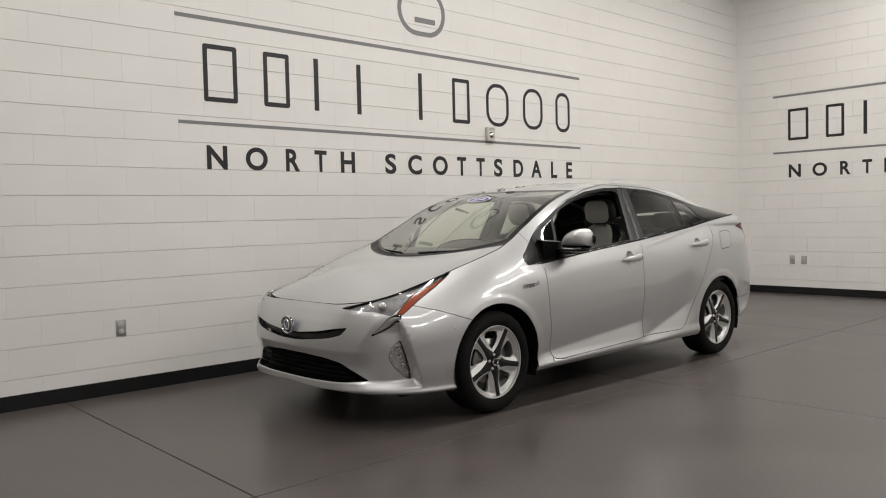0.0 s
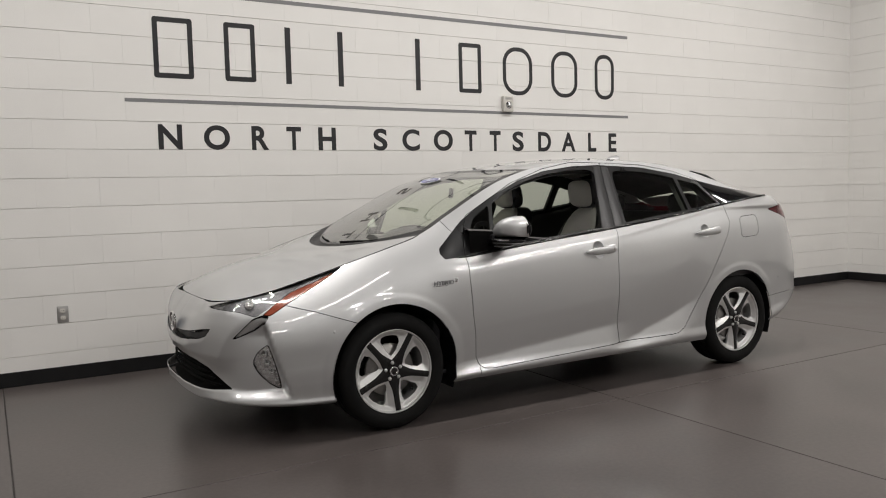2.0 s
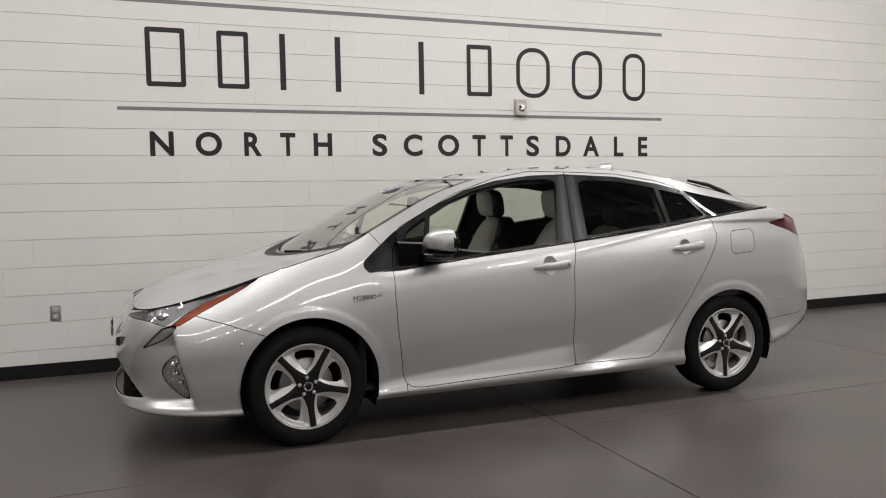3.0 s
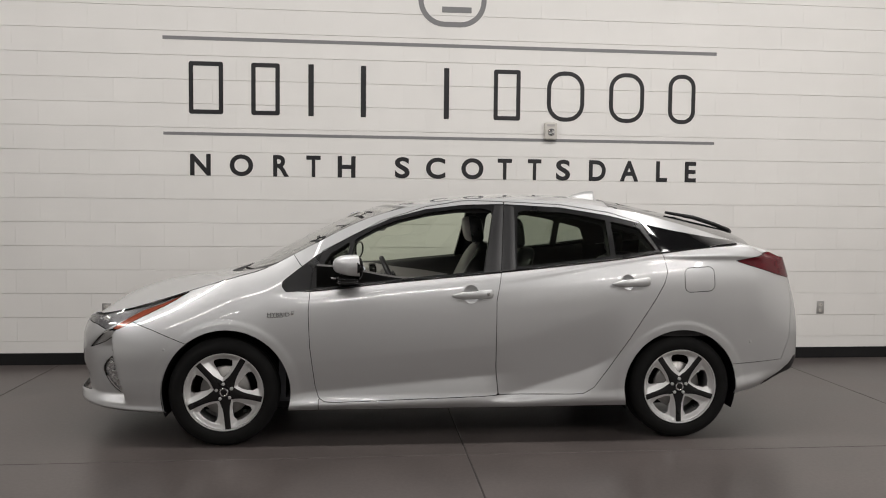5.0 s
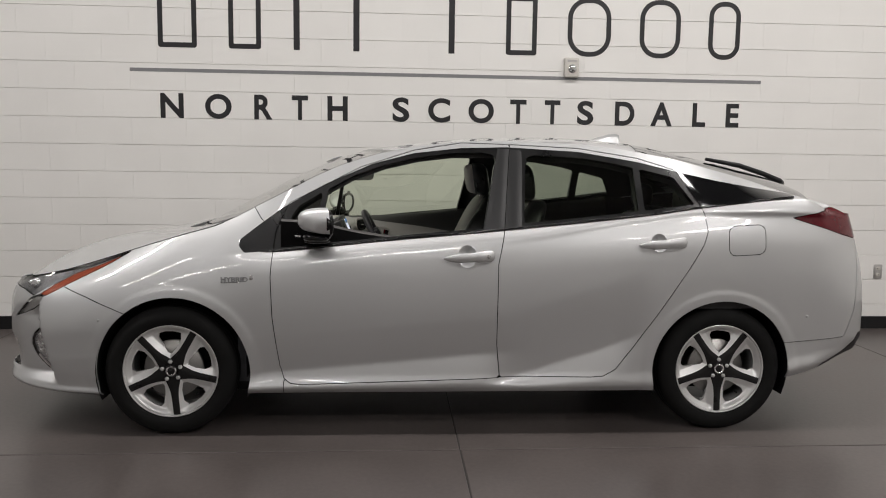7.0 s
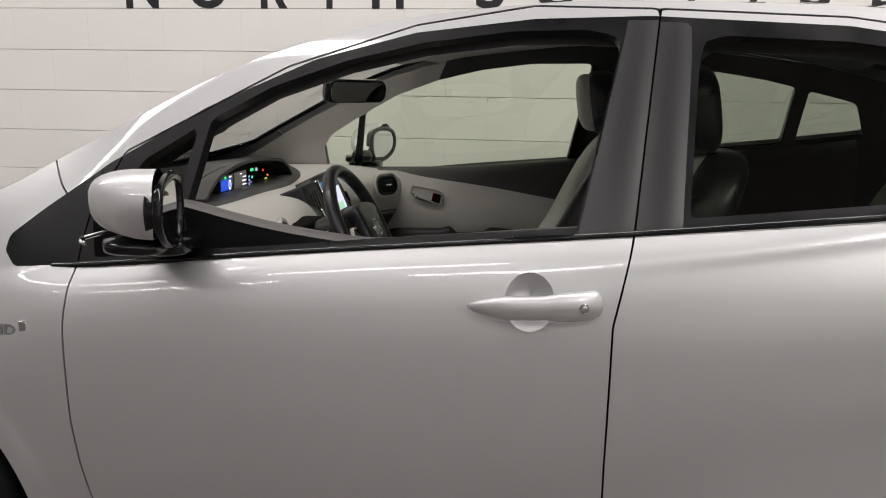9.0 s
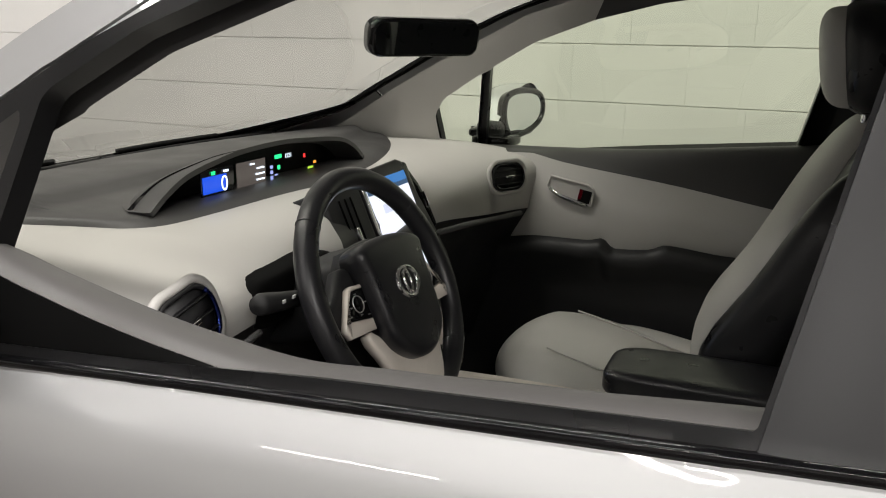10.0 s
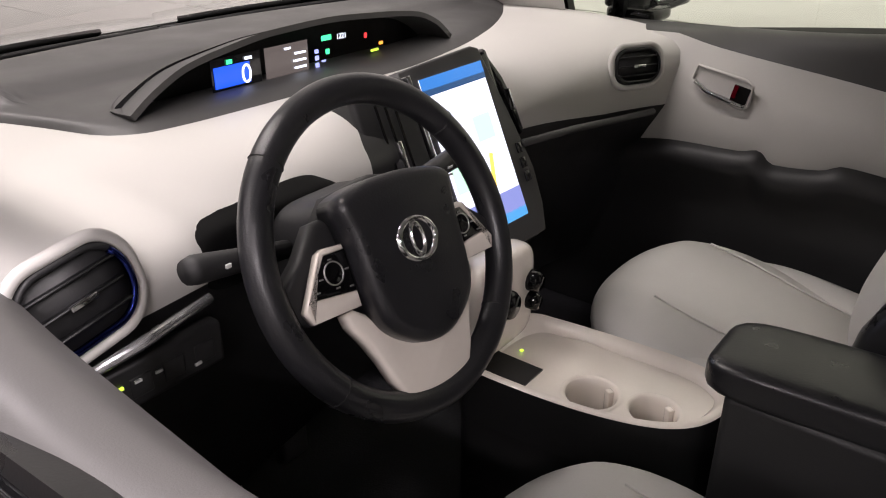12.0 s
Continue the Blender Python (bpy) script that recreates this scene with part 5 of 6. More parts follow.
# seats
def seat(name, y0, dx, label, dz=0.0):
    base = shaped(pillow(1.21 + dx, y0, .512 + dz, .56, .50, .20, 2.25, 16), lambda x, y, z: (x + .02 * (1 - ((y - y0) / .235) ** 2), y, z - .10 * max(0, (x - 1.02 - dx)) / .4 + .010 * abs((y - y0) / .235) ** 3))
    ob = part(name, bm_mesh(name, base, LEATHER), car, label)
    part("seat_insert", bm_mesh("seat_insert", shaped(pillow(1.25 + dx, y0, .587 + dz, .40, .25, .03, 3, 8), lambda x, y, z: (x, y, z + .004 - .10 * max(0, (x - 1.02 - dx)) / .4)), LEATHER), ob)
    lean = lambda x, y, z: (x + (z - .60) * .40 - .030 * math.exp(-((z - .70) / .10) ** 2) + .03 * max(0, z - .85), y0 + (y - y0) * (1 - .16 * max(0, (z - .62)) / .5), z)
    part("backrest", bm_mesh("backrest", shaped(pillow(1.447 + dx, y0 + .015, .84, .15, .38, .58, 3.0, 14), lean), LEATHER), ob, "pale leather backrest")
    part("backrest_side", bm_mesh("backrest_side", shaped(pillow(1.488 + dx, y0, .83, .14, .485, .60, 4, 12), lean), LEATHER_DARK), ob, "black backrest shell")
    for sy in (-1, 1):
        part("backrest_bolster", bm_mesh("backrest_bolster", shaped(pillow(1.470 + dx, y0 + sy * .205, .80, .14, .085, .50, 2.8, 10), lean), LEATHER_DARK), ob, "black side bolster")
    part("headrest", bm_mesh("headrest", shaped(pillow(1.596 + dx, y0, 1.222, .10, .22, .18, 3.5), lambda x, y, z: (x - (z - 1.22) * .15, y, z)), LEATHER), ob, "pale leather headrest")
    part("headrest_back", bm_mesh("headrest_back", shaped(pillow(1.632 + dx, y0, 1.222, .11, .27, .20, 3.5), lambda x, y, z: (x - (z - 1.22) * .15, y, z)), LEATHER_DARK), ob, "black headrest back")
    for sy in (-.06, .06):
        V, F = tube([(1.635 + dx, y0 + sy, 1.06), (1.63 + dx, y0 + sy, 1.17)], .006, 8)
        part("headrest_post", to_mesh("headrest_post", V, F, CHROME), ob)
    for sy in (-1, 1):
        bol = shaped(pillow(1.31 + dx, y0 + sy * .195, .502 + dz, .37, .11, .11, 2.6, 12), lambda x, y, z: (x, y, z - .14 * (x - 1.14 - dx)))
        part("seat_bolster", bm_mesh("seat_bolster", bol, LEATHER), ob)
        V, F = tube([(1.09 + dx + .36 * t, y0 + sy * (.128 + .004 * math.sin(9 * t)), .606 + dz - .10 * max(0, .07 + .36 * t) / .4 + .004 * math.sin(3.1 * t)) for t in np.linspace(0, 1, 12)], .0022, 6)
        part("seat_piping", to_mesh("seat_piping", V, F, LEATHER), ob)
    part("seat_base", bm_mesh("seat_base", box(1.02 + dx, 1.46 + dx, y0 - .20, y0 + .20, .24, .49, .03), INNER_BLACK), ob)
    return ob


seat("passenger_seat", .355, -.03, "pale grey leather front seat beside the console", .014)
seat("driver_seat", -.340, .13, "pale grey leather front seat behind the wheel", .008)
bench = part("rear_bench", bm_mesh("rear_bench", pillow(2.22, 0, .50, .52, 1.26, .18, 5, 12), LEATHER), car, "pale grey leather rear bench")
part("bench_back", bm_mesh("bench_back", shaped(pillow(2.50, 0, .79, .15, 1.24, .56, 5, 12), lambda x, y, z: (x + (z - .6) * .42, y, z)), LEATHER_DARK), bench, "dark rear backrest")
for y in (-.38, .38):
    part("bench_pad", bm_mesh("bench_pad", shaped(pillow(2.46, y, .78, .14, .46, .50, 4), lambda x, y, z: (x + (z - .6) * .42, y, z)), LEATHER), bench)
    part("bench_headrest", bm_mesh("bench_headrest", pillow(2.66, y, 1.13, .09, .26, .15, 3.5), LEATHER_DARK), bench)

# floor, firewall, liner
part("cabin_floor", bm_mesh("cabin_floor", box(.30, 2.9, -.74, .74, .235, .255, 0), CARPET, True), car, "black carpet")
part("firewall", bm_mesh("firewall", box(.30, .34, -.74, .74, .25, .94, 0), CARPET, True), car)
part("load_bay", bm_mesh("load_bay", box(2.66, 3.3, -.66, .66, .80, .84, .01), CARPET, True), car, "dark luggage cover")
for k in range(2):
    part("pedal", bm_mesh("pedal", box(.62, .66, -.42 + .14 * k, -.36 + .14 * k, .36, .46, .01), STEEL), car, "pedal")
e, p = edge_rows(arc_at(1.03), arc_at(2.45), 40)
xs2 = .90 + (2.5 - .90) * p
liner = lid(e * np.array([1, .985, 1]), np.stack([xs2, roof_z(xs2)], 1), 2.2)
sheet("headliner", pushed(liner, .030), LINER, car, "grey cloth headliner", 0)
for y in (-.36, .36):
    part("sun_visor", bm_mesh("sun_visor", shaped(box(.90, 1.09, y - .19, y + .19, 1.345, 1.358, .005), lambda x, y, z: (x, y, z + (x - .9) * .18 - .05 * (abs(y) - .2) ** 2)), LINER), car, "folded sun visor")
part("roof_console", bm_mesh("roof_console", pillow(1.0, 0, 1.372, .20, .16, .035, 4), LINER), car, "grey roof console")
part("mirror_stalk", bm_mesh("mirror_stalk", pillow(.845, 0, 1.338, .11, .09, .045, 3), INNER_BLACK), car, "black camera cover behind the windscreen")
inside_mirror = part("inside_mirror", bm_mesh("inside_mirror", slab(rounded(.225, .066, .024), .028, .010, 3), BLACK_GLOSS), car, "black frameless inside mirror", m=pose(.865, -.005, 1.250) @ pose(0, 0, 0, 0, 8, -33) @ FACE)
part("mirror_face", bm_mesh("mirror_face", slab(rounded(.212, .054, .02), .001), MIRROR, True), inside_mirror, m=pose(0, 0, .0285))


# door cards
def door_card(sgn):
    """Inner door: dark upper wedge, pale middle, dark armrest and pocket."""
    top = pch([.52, .77, 1.02, 1.5, 1.62], [.942, .950, .958, 1.000, 1.012]) if sgn > 0 else pch([.52, .70, .80, .90, 1.0, 1.1, 1.2, 1.5, 1.62], [1.040, 1.026, 1.004, .984, .970, .962, .970, 1.000, 1.012])
    wedge = pch([.52, .79, .95, 1.24, 1.46, 1.62], [.962, .958, .930, .893, .858, .835])
    belt_line = pch([.5, .72, 1.15, 1.6], [.895, .915, .965, 1.005])
    low = pch([.52, .69, .91, 1.03, 1.07, 1.10, 1.19, 1.23, 1.38, 1.62], [.66, .695, .735, .738, .747, .724, .732, .748, .738, .74])
    xs = np.linspace(.52, 1.60, 90)
    rows, outer_rows = {"up": [], "mid": [], "low": []}, []
    for x in xs:
        t, w, l = float(top(x)), float(wedge(x)), float(low(x))
        w = min(w, t - .004)
        outer_rows.append([(.793, float(belt_line(x)) - .012), (.790, (t + float(belt_line(x))) / 2), (.786, t - .004)])
        rows["up"].append([(.785, t - .004), (.77, t + .004), (.735, t), (.708, t - (t - w) * .5), (.690, w)])
        rows["mid"].append([(.690, w), (.672, w - (w - l) * .25), (.655, w - (w - l) * .55), (.652, w - (w - l) * .85), (.655, l)])
        rows["low"].append([(.655, l), (.618, l - .012), (.612, l - .03), (.645, l - .07), (.655, .46), (.66, .27)])
    made = None
    # driver's upper trim has a lighter grey, standing in for the light on it
    for key, mat, nm, lab in (("mid", CREAM, "door_card", "pale grey door card"), ("up", TRIM_GREY if sgn < 0 else DASH, "upper_trim", "dark upper door trim"), ("low", INNER_BLACK, "door_pocket", "black armrest and pocket")):
        m = len(rows[key][0])
        q = np.array([[(x, sgn * y, z, 0) for y, z in spline(r, 14)[0]] for x, r in zip(xs, rows[key])]).reshape(-1, 4)
        F = quads(len(xs), 14)
        made_ob = sheet(nm, (q, F if sgn > 0 else [f[::-1] for f in F]), mat, made or car, lab, 0)
        made = made or made_ob
    # outer face of the driver's trim, painted black for the shade it lies in
    if sgn < 0:
        q = np.array([[(x, -y, z, 0) for y, z in spline(r, 6)[0]] for x, r in zip(xs, outer_rows)]).reshape(-1, 4)
        sheet("window_seal", (q, quads(len(xs), 6)), NEAR_BLACK, made, "outer face of the door trim, its shade painted black", 0)
    return made


for sgn in (-1, 1):
    card = door_card(sgn)
    if sgn > 0:
        recess = [(-.055, .022), (.045, .026), (.062, .020), (.066, -.022), (.055, -.030), (-.03, -.024), (-.058, -.006)]
        hm = Matrix(((1, 0, 0, .975), (0, 0, 1, .664), (0, 1, 0, .866), (0, 0, 0, 1))) @ pose(0, 0, -.012, 0, 0, -12)
        part("handle_recess", bm_mesh("handle_recess", slab([(x, y) for x, y in recess], .004), CREAM, True), card, "grey handle recess", m=hm)
        V, F = tube([(-.05, -.010, -.004), (-.02, -.020, -.008), (.03, -.022, -.008), (.06, -.024, -.003)], .005, 8)
        part("inner_handle", to_mesh("inner_handle", V, F, CHROME), card, "chrome inner handle", m=hm)
        part("latch_end", bm_mesh("latch_end", box(.028, .060, -.020, .012, -.004, .0005), NEAR_BLACK, True), card, m=hm)
        part("lock_flag", bm_mesh("lock_flag", box(.028, .037, -.014, .012, -.006, -.003), RED, True), card, m=hm)
        V, F = tube([(x, y, -.001) for x, y in recess], .003, 6, True)
        part("recess_rim", to_mesh("recess_rim", V, F, CREAM), card, m=hm)

# rear door cards
for sgn in (-1, 1):
    rows = []
    for x in np.linspace(1.62, 2.52, 40):
        t = .985 + (x - 1.6) * .125
        rows.append([(x, sgn * yy, zz, 0) for yy, zz in spline([(.79, t), (.765, t + .008), (.725, t - .02), (.70, t - .12), (.685, .78), (.63, .74), (.635, .70), (.68, .62), (.69, .30)], 22)[0]])
    F = quads(40, 22)
    sheet("rear_door_card", (np.array(rows).reshape(-1, 4), F if sgn > 0 else [f[::-1] for f in F]), DASH, car, "dark rear door card", 0)

# dark sides of the luggage bay
bay_side, _ = cut(side_sheet(60), by_xz([(2.42, .62), (3.42, .62), (3.42, 1.10), (3.12, 1.17), (2.60, 1.118), (2.42, 1.088)])(side_sheet(60)[0]))
for far in (False, True):
    sheet("bay_lining", (mirrored if far else (lambda mesh: mesh))(pushed(bay_side, .045)), INNER_BLACK, car, "dark luggage bay lining", 0)

# inner sides of the pillars
full = side_sheet(70)
above = [(.25, .96), (.40, .96), (.956, .955), (1.6, 1.01), (2.6, 1.13), (2.95, 1.19), (2.7, 1.30), (2.3, 1.385), (1.9, 1.42), (1.5, 1.432), (1.1, 1.385), (.86, 1.32), (.43, 1.115), (.30, 1.045), (.22, 1.0)]
inner_side, _ = cut(full, by_xz(above)(full[0]))
WIDE = [VENT_WIN, [(x + (.055 if x > 1.4 else 0), z) for x, z in F_WIN], R_WIN, Q_WIN]
inner_side = cut(inner_side, by_xz([(.64, .955), (.77, .955), (.775, 1.195), (.69, 1.155)])(inner_side[0]))[1]
for poly in WIDE:
    inner_side = cut(inner_side, by_xz(poly)(inner_side[0]) + .006)[1]
a_post, rest = cut(inner_side, inner_side[0][:, 0] - 1.02 - (inner_side[0][:, 2] - 1.3) * .5)
for far in (False, True):
    S = mirrored if far else (lambda mesh: mesh)
    sheet("pillar_trim", S(pushed(a_post, .05)), CREAM if far else DASH, car, "pale front pillar trim" if far else "dark front pillar trim", 0)
    sheet("side_trim", S(pushed(rest, .05)), DASH, car, "dark window surround trim", 0)
# ---- small outer things of the car ----
def surface_y(x, z):
    """The driver's side surface's y at x and z."""
    V = SIDE_V
    return float(V[np.argmin((V[:, 0] - x) ** 2 + (V[:, 2] - z) ** 2 + np.where(V[:, 1] > -.5, 9, 0)), 1])


SIDE_V = side_sheet()[0]


def door_handle(x0, x1, z0, z1, far):
    """A pull handle over a scooped bowl, with a lock."""
    sgn = 1 if far else -1
    xm, zm = (x0 + x1) / 2, (z0 + z1) / 2
    y = surface_y(xm, zm)
    L = x1 - x0
    ang = math.degrees(math.atan2(z1 - z0, L))
    m = pose(xm, abs(y) * sgn, zm, 0, -ang, 0)
    n = 28
    pts, rad = [], []
    for k in range(n):
        t = k / (n - 1)
        pts.append((-L / 2 + L * t, sgn * (.008 + .026 * math.sin(math.pi * min(1, t * 1.05)) ** .5), 0))
        rad.append((.0225 + .0045 * float(smooth(.58, .70, t))) * (min(1, (t + .01) / .30) ** .6) * max(.12, 1 - max(0, (t - .93) / .07) ** 2) ** .5)
    V, F = tube(pts, rad, 12, flat=.55, up=(0, 1, 0))
    h = part("door_handle", to_mesh("door_handle", V, F, PAINT), car, "silver pull handle over a scooped bowl", m=m)
    bx, bz, rx, rz = (1.416, .878, .0465, .0535) if x0 < 2 else (2.355, .950, .0405, .0445)
    nb, na = 8, 36
    yb = surface_y(bx, bz)
    gx_, gz_ = (surface_y(bx + .06, bz) - surface_y(bx - .06, bz)) / .12, (surface_y(bx, bz + .06) - surface_y(bx, bz - .06)) / .12
    flat_y = lambda ex, ey: yb + gx_ * ex + gz_ * ey
    V = []
    for i in range(nb):
        f = 1 - i / (nb - 1) * .999
        V += [(bx + rx * f * math.cos(a) - xm, sgn * (abs(flat_y(rx * math.cos(a), rz * math.sin(a))) - .018 * (1 - f**2.2)) - abs(y) * sgn, bz + rz * f * math.sin(a) - zm) for a in np.linspace(0, 6.2832, na + 1)[:-1]]
    F = [(i * na + k, i * na + (k + 1) % na, (i + 1) * na + (k + 1) % na, (i + 1) * na + k) for i in range(nb - 1) for k in range(na)]
    part("handle_bowl", to_mesh("handle_bowl", V, F, PAINT), h, "scooped bowl behind the handle", m=pose(0, 0, 0, 0, ang, 0))
    V, F = turned([(0, -.002), (.005, -.002), (.0065, 0), (.0065, .004)], 20)
    if not far and x0 < 2:
        part("key_lock", to_mesh("key_lock", V, F, STEEL), h, "grey key lock", m=pose(L / 2 - .034, -.0415, .0))
        V, F = tube([(.0080 * math.cos(a), 0, .0080 * math.sin(a)) for a in np.linspace(0, 6.2832, 21)[:-1]], .0013, 6, True)
        part("lock_ring", to_mesh("lock_ring", V, F, CHROME), h, m=pose(L / 2 - .034, -.0418, .0))
    return h


for far in (False, True):
    door_handle(1.302, 1.548, .868, .884, far)
    door_handle(2.252, 2.49, .938, .956, far)

# outside mirrors: a wedge shell, tall outboard, over a black foot
MIRROR_TOP = pch([0, .14, .4, .75, .93, 1], [.998, 1.030, 1.090, 1.113, 1.095, 1.062])
MIRROR_NOSE = pch([0, .3, .7, .92, 1], [.690, .632, .620, .650, .700])


def mirror_shell(sgn, inner=False):
    """The painted shell, open to the rear; or with inner the flat black shroud that closes it."""
    V, ny, na = [], 22, 17
    for i in range(ny):
        t = i / (ny - 1)
        y = .800 + .212 * t
        xr, xf, top, foot = .742 + (y - .912) * .287, float(MIRROR_NOSE(t)), float(MIRROR_TOP(t)), .990 + .006 * t
        mid, half = (top + foot) / 2, (top - foot) / 2
        for a in np.linspace(math.pi / 2, -math.pi / 2, na):
            c, w = abs(math.cos(a)), math.sin(a)
            V.append((xr - (xr - xf) * c ** .72, sgn * y, mid + half * math.copysign(abs(w) ** .72, w)))
    F = quads(ny, na) + [tuple(range(na)), tuple((ny - 1) * na + k for k in range(na))[::-1]]
    return V, F if sgn < 0 else [f[::-1] for f in F]


def mirror_outline(k, sgn):
    """The mirror's rounded face: level above, pointed outboard, dropping to the foot inboard."""
    pts = [(-.081, .050), (.072, .050), (.112, .004), (.088, -.054), (-.044, -.086), (-.077, -.063), (-.097, -.011)]
    for _ in range(3):
        pts = [tuple(a + (b - a) * f for a, b in zip(p, q)) for p, q in zip(pts, pts[1:] + pts[:1]) for f in (.25, .75)]
    pts = [(k * x * sgn, k * y) for x, y in pts]
    return pts if sgn < 0 else pts[::-1]


for sgn in (-1, 1):
    V, F = mirror_shell(sgn)
    mir = part("side_mirror", to_mesh("side_mirror", V, F, PAINT), car, "silver side mirror with black base")
    mm = pose(.752, sgn * .912, 1.044, 0, 0, -sgn * 16) @ FACE
    ring = mirror_outline(1.0, sgn)
    V, F = tube([(x, y, 0) for x, y in ring], .0095, 8, True)
    part("mirror_bezel", to_mesh("mirror_bezel", V, F, BLACK_GLOSS), mir, "gloss black mirror bezel", m=mm)
    part("mirror_shroud", bm_mesh("mirror_shroud", slab(mirror_outline(1.02, sgn), .020, .005, 2), BLACK_GLOSS), mir, "black mirror shroud", m=mm @ pose(0, 0, -.0225))
    part("mirror_glass", bm_mesh("mirror_glass", slab(mirror_outline(.93, sgn), .002), MIRROR, True), mir, "mirror glass", m=mm)
    part("mirror_foot", bm_mesh("mirror_foot", shaped(pillow(.692, .905, .974, .125, .200, .034, 3.5), lambda x, y, z: (x + (y - .912) * .25, y * sgn, z)), BLACK_GLOSS), mir, "gloss black lower half")
    part("mirror_neck", bm_mesh("mirror_neck", shaped(pillow(.690, .816, .978, .080, .044, .070, 4), lambda x, y, z: (x, y * sgn, z)), BLACK_SATIN), mir, "black mirror neck")
    part("mirror_arm", bm_mesh("mirror_arm", shaped(pillow(.700, .838, .956, .130, .130, .040, 3.5), lambda x, y, z: (x, y * sgn, z)), BLACK_GLOSS), mir, "gloss black mirror arm")
    strip = [(.612 + (xx - .912) * -.05 + .055 * max(0, (xx - .96) / .05) ** 2 * .6, sgn * xx, .984) for xx in np.linspace(.86, 1.008, 14)]
    V, F = tube(strip, .0042, 8)
    part("mirror_signal", to_mesh("mirror_signal", V, F, CHROME), mir, "bright clear signal strip")

# badge on the front wing
y = surface_y(.31, .765)
badge = part("hybrid_badge", bm_mesh("hybrid_badge", box(.245, .388, y - .006, y + .002, .7455, .7485, .001), CHROME), car, "small chrome lettered badge")
cu = bpy.data.curves.new("badge_text", "FONT")
cu.body, cu.size, cu.offset, cu.extrude = "HYBRID", .031, .0008, .0015
tmp = new("badge_text", cu)
bpy.context.view_layer.update()
me = bpy.data.meshes.new_from_object(tmp.evaluated_get(bpy.context.evaluated_depsgraph_get()))
bpy.data.objects.remove(tmp)
me.materials.clear()
me.materials.append(SIGN_GREY)
wide = max(v.co.x for v in me.vertices)
for v in me.vertices:
    v.co.x *= .128 / wide
part("badge_letters", me, badge, m=pose(.245, y - .007, .752, 90, 0, 1))
part("badge_mark", bm_mesh("badge_mark", box(.380, .397, y - .006, y, .750, .782, .002), CHROME), badge)

# oval year sticker at the top of the screen
def on_screen(u, v):
    """A place on the windscreen: u from -1 at the driver's edge to 1, v from foot to head."""
    i, j = min(59, int(v * 59)), min(48, int((1 - (u + 1) / 2) * 48))
    return Vector(screen[0][i * 49 + j][:3])


c0, cx_, cy_ = on_screen(-.04, .80), on_screen(.06, .80), on_screen(-.04, .86)
ex = (cx_ - c0).normalized()
ey = (cy_ - c0).normalized()
ez = ex.cross(ey).normalized()
sm = Matrix((( -ex.x, ey.x, -ez.x, c0.x), (-ex.y, ey.y, -ez.y, c0.y), (-ex.z, ey.z, -ez.z, c0.z), (0, 0, 0, 1)))
out = Vector((-1, 0, 1))
zdir = Vector((-ez.x, -ez.y, -ez.z))
if zdir.dot(out) < 0:
    zdir = -zdir
xdir = ey.cross(zdir).normalized()
sm = Matrix(((xdir.x, ey.x, zdir.x, c0.x), (xdir.y, ey.y, zdir.y, c0.y), (xdir.z, ey.z, zdir.z, c0.z), (0, 0, 0, 1)))
oval = [(.115 * math.cos(a), .048 * math.sin(a)) for a in np.linspace(0, 6.2832, 41)[:-1]]
st = part("year_sticker", bm_mesh("year_sticker", slab(oval, .001), material("sticker_white", (.75, .75, .78), .35), True), car, "oval blue and white year sticker on the windscreen", m=sm @ pose(0, 0, .006))
part("sticker_field", bm_mesh("sticker_field", slab([(x * .88, y * .82) for x, y in oval], .001), material("sticker_blue", (.05, .055, .30), .3), True), st, m=pose(0, 0, .0012))
cu = bpy.data.curves.new("year", "FONT")
cu.body, cu.size, cu.offset, cu.extrude, cu.align_x, cu.shear = "2018", .062, .0015, .0004, "CENTER", .25
tmp = new("year", cu)
bpy.context.view_layer.update()
me = bpy.data.meshes.new_from_object(tmp.evaluated_get(bpy.context.evaluated_depsgraph_get()))
bpy.data.objects.remove(tmp)
me.materials.clear()
me.materials.append(bpy.data.materials["sticker_white"])
part("year_digits", me, st, m=pose(0, -.021, .0028))

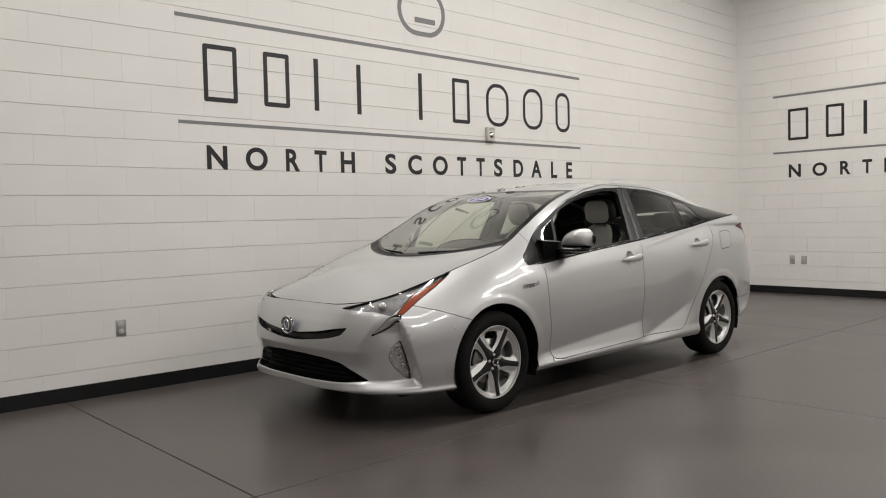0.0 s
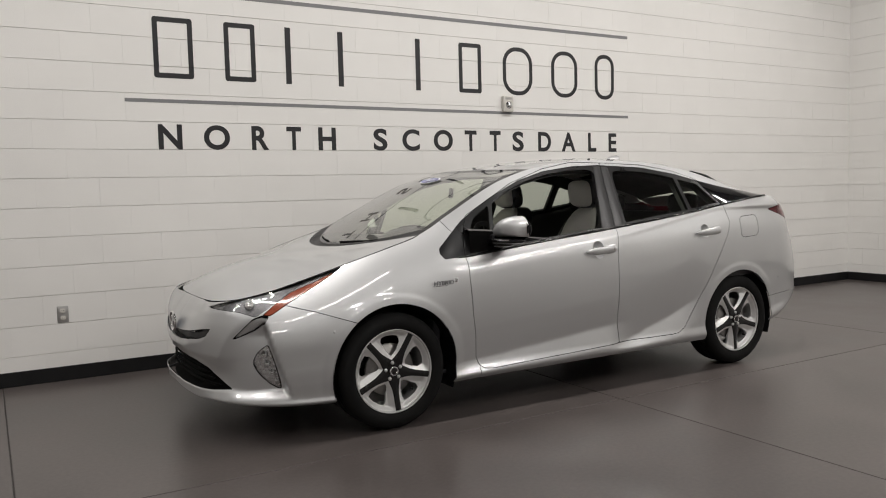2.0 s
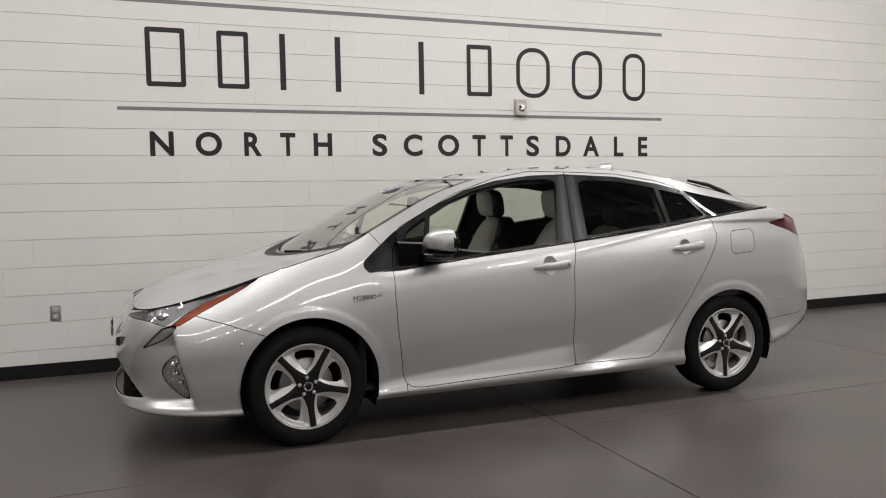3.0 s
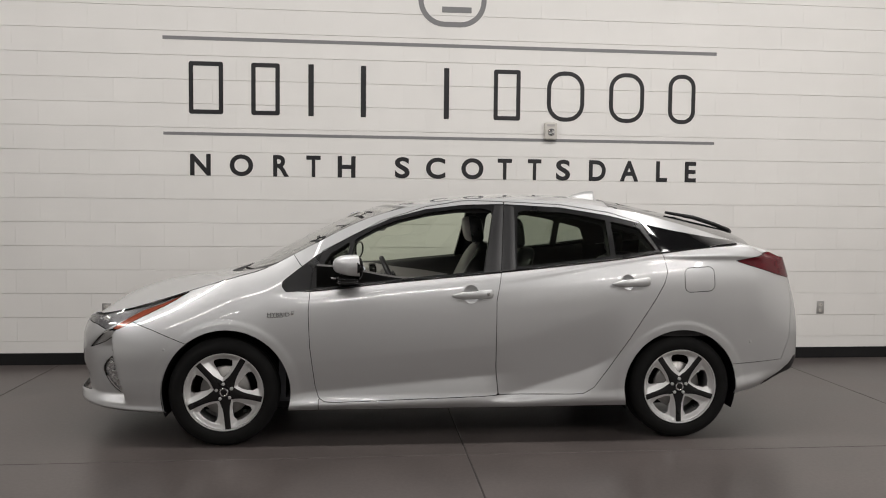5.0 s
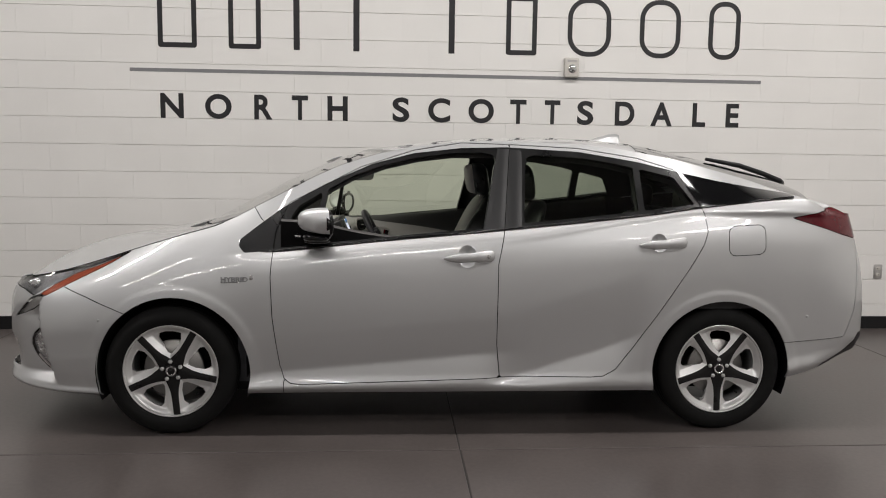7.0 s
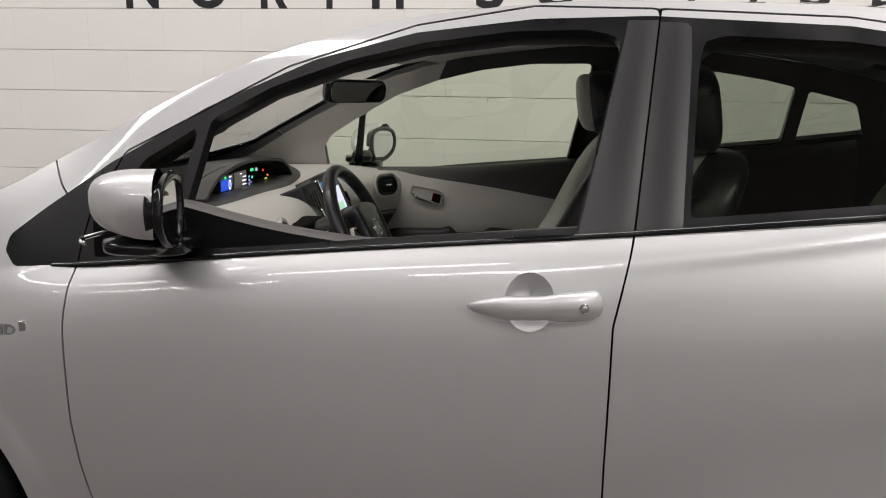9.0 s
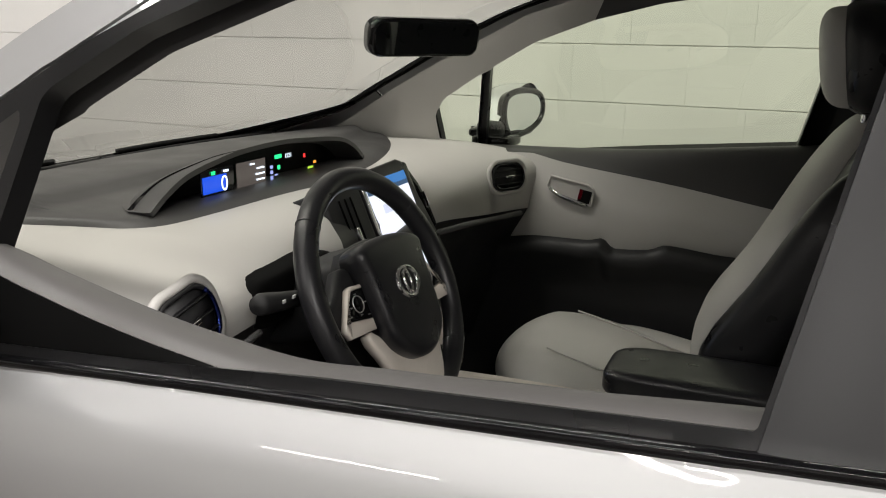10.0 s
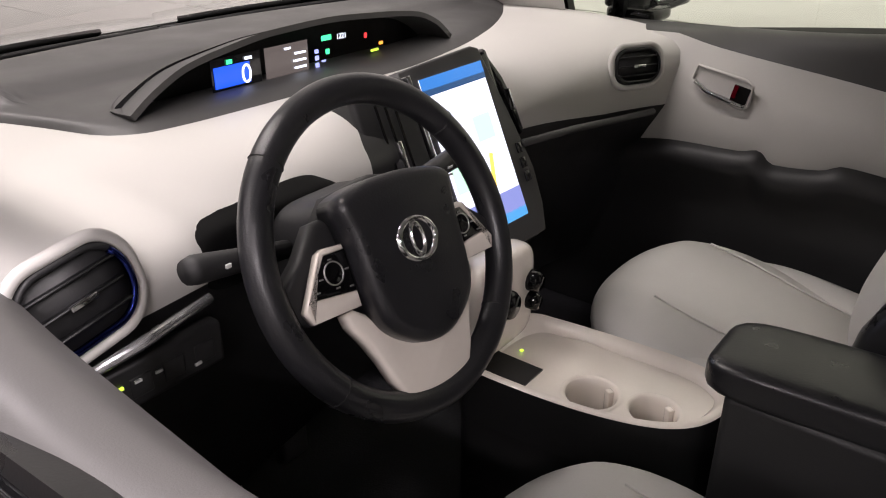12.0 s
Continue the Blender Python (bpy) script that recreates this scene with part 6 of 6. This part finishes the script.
# lamp insides, sensors
for sgn in (-1, 1):
    for a, z, r in ((.745, .705, .026), (.66, .700, .018)):
        x, yy = float(np.interp(a, ARC, OUTLINE[:, 0])), float(np.interp(a, ARC, OUTLINE[:, 1]))
        nx, ny = float(np.interp(a, ARC, INWARD[:, 0])), float(np.interp(a, ARC, INWARD[:, 1]))
        bm = bmesh.new()
        bmesh.ops.create_uvsphere(bm, u_segments=20, v_segments=12, radius=r)
        part("projector", bm_mesh("projector", bm, CRYSTAL), car, "headlight projector", m=pose(x + nx * .10, -sgn * (yy + ny * .10), z))
    for xs_, zs_ in ((-.33, .56), (3.13, .585)):
        V, F = turned([(0, -.002), (.007, -.0018), (.009, .001)], 16)
        part("sensor", to_mesh("sensor", V, F, PAINT), car, "round parking sensor", m=pose(xs_, sgn * abs(surface_y(xs_, zs_)), zs_, 0, 0, 0 if sgn < 0 else 180))
# ---- blocks of the two walls, each with its own edges ----
def block_mesh(length):
    bm = box(.0003, length - .0003, -.004, .02, BED / 2, BLOCK_H - BED / 2)
    front = [e for e in bm.edges if all(v.co.y < -.003 for v in e.verts) and abs(e.verts[0].co.z - e.verts[1].co.z) < 1e-5]
    bmesh.ops.bevel(bm, geom=front, offset=.0011, segments=1, affect="EDGES")
    return bm_mesh("block", bm, WALL, True)


def lay(parent, length, place, near):
    """Courses of blocks along a wall; place(u, z) gives a pose and near(u, z) says which are parts of their own."""
    full, half = block_mesh(BLOCK_L), {}
    rest = bmesh.new()
    for c in range(int(CEILING_Z / BLOCK_H) + 1):
        z = c * BLOCK_H
        u = -(BLOCK_L if c % 2 == 0 else BLOCK_L / 2)
        while u < length:
            u0, u1 = max(u, 0), min(u + BLOCK_L, length)
            if u1 - u0 > .02:
                w = round(u1 - u0, 4)
                me = full if abs(w - BLOCK_L) < 1e-3 else half.setdefault(w, block_mesh(w))
                if near(u0, z):
                    part("block", me, parent, m=place(u0, z))
                else:
                    n = len(rest.verts)
                    rest.from_mesh(me)
                    rest.verts.ensure_lookup_table()
                    bmesh.ops.transform(rest, matrix=place(u0, z), verts=rest.verts[n:])
            u += BLOCK_L
    part("far_blocks", bm_mesh("far_blocks", rest, WALL, True), parent, kind="stuff")


START = JOINT_X - BLOCK_L * 15
lay(wall_back, WALL_X - START, lambda u, z: pose(START + u, WALL_Y, z), lambda u, z: -3.5 < START + u < 4.6 and z < 2.75)
lay(wall_side, WALL_Y - BACK_Y, lambda u, z: pose(WALL_X, WALL_Y - u, z, 0, 0, -90), lambda u, z: u < 4 and z < 2.9)
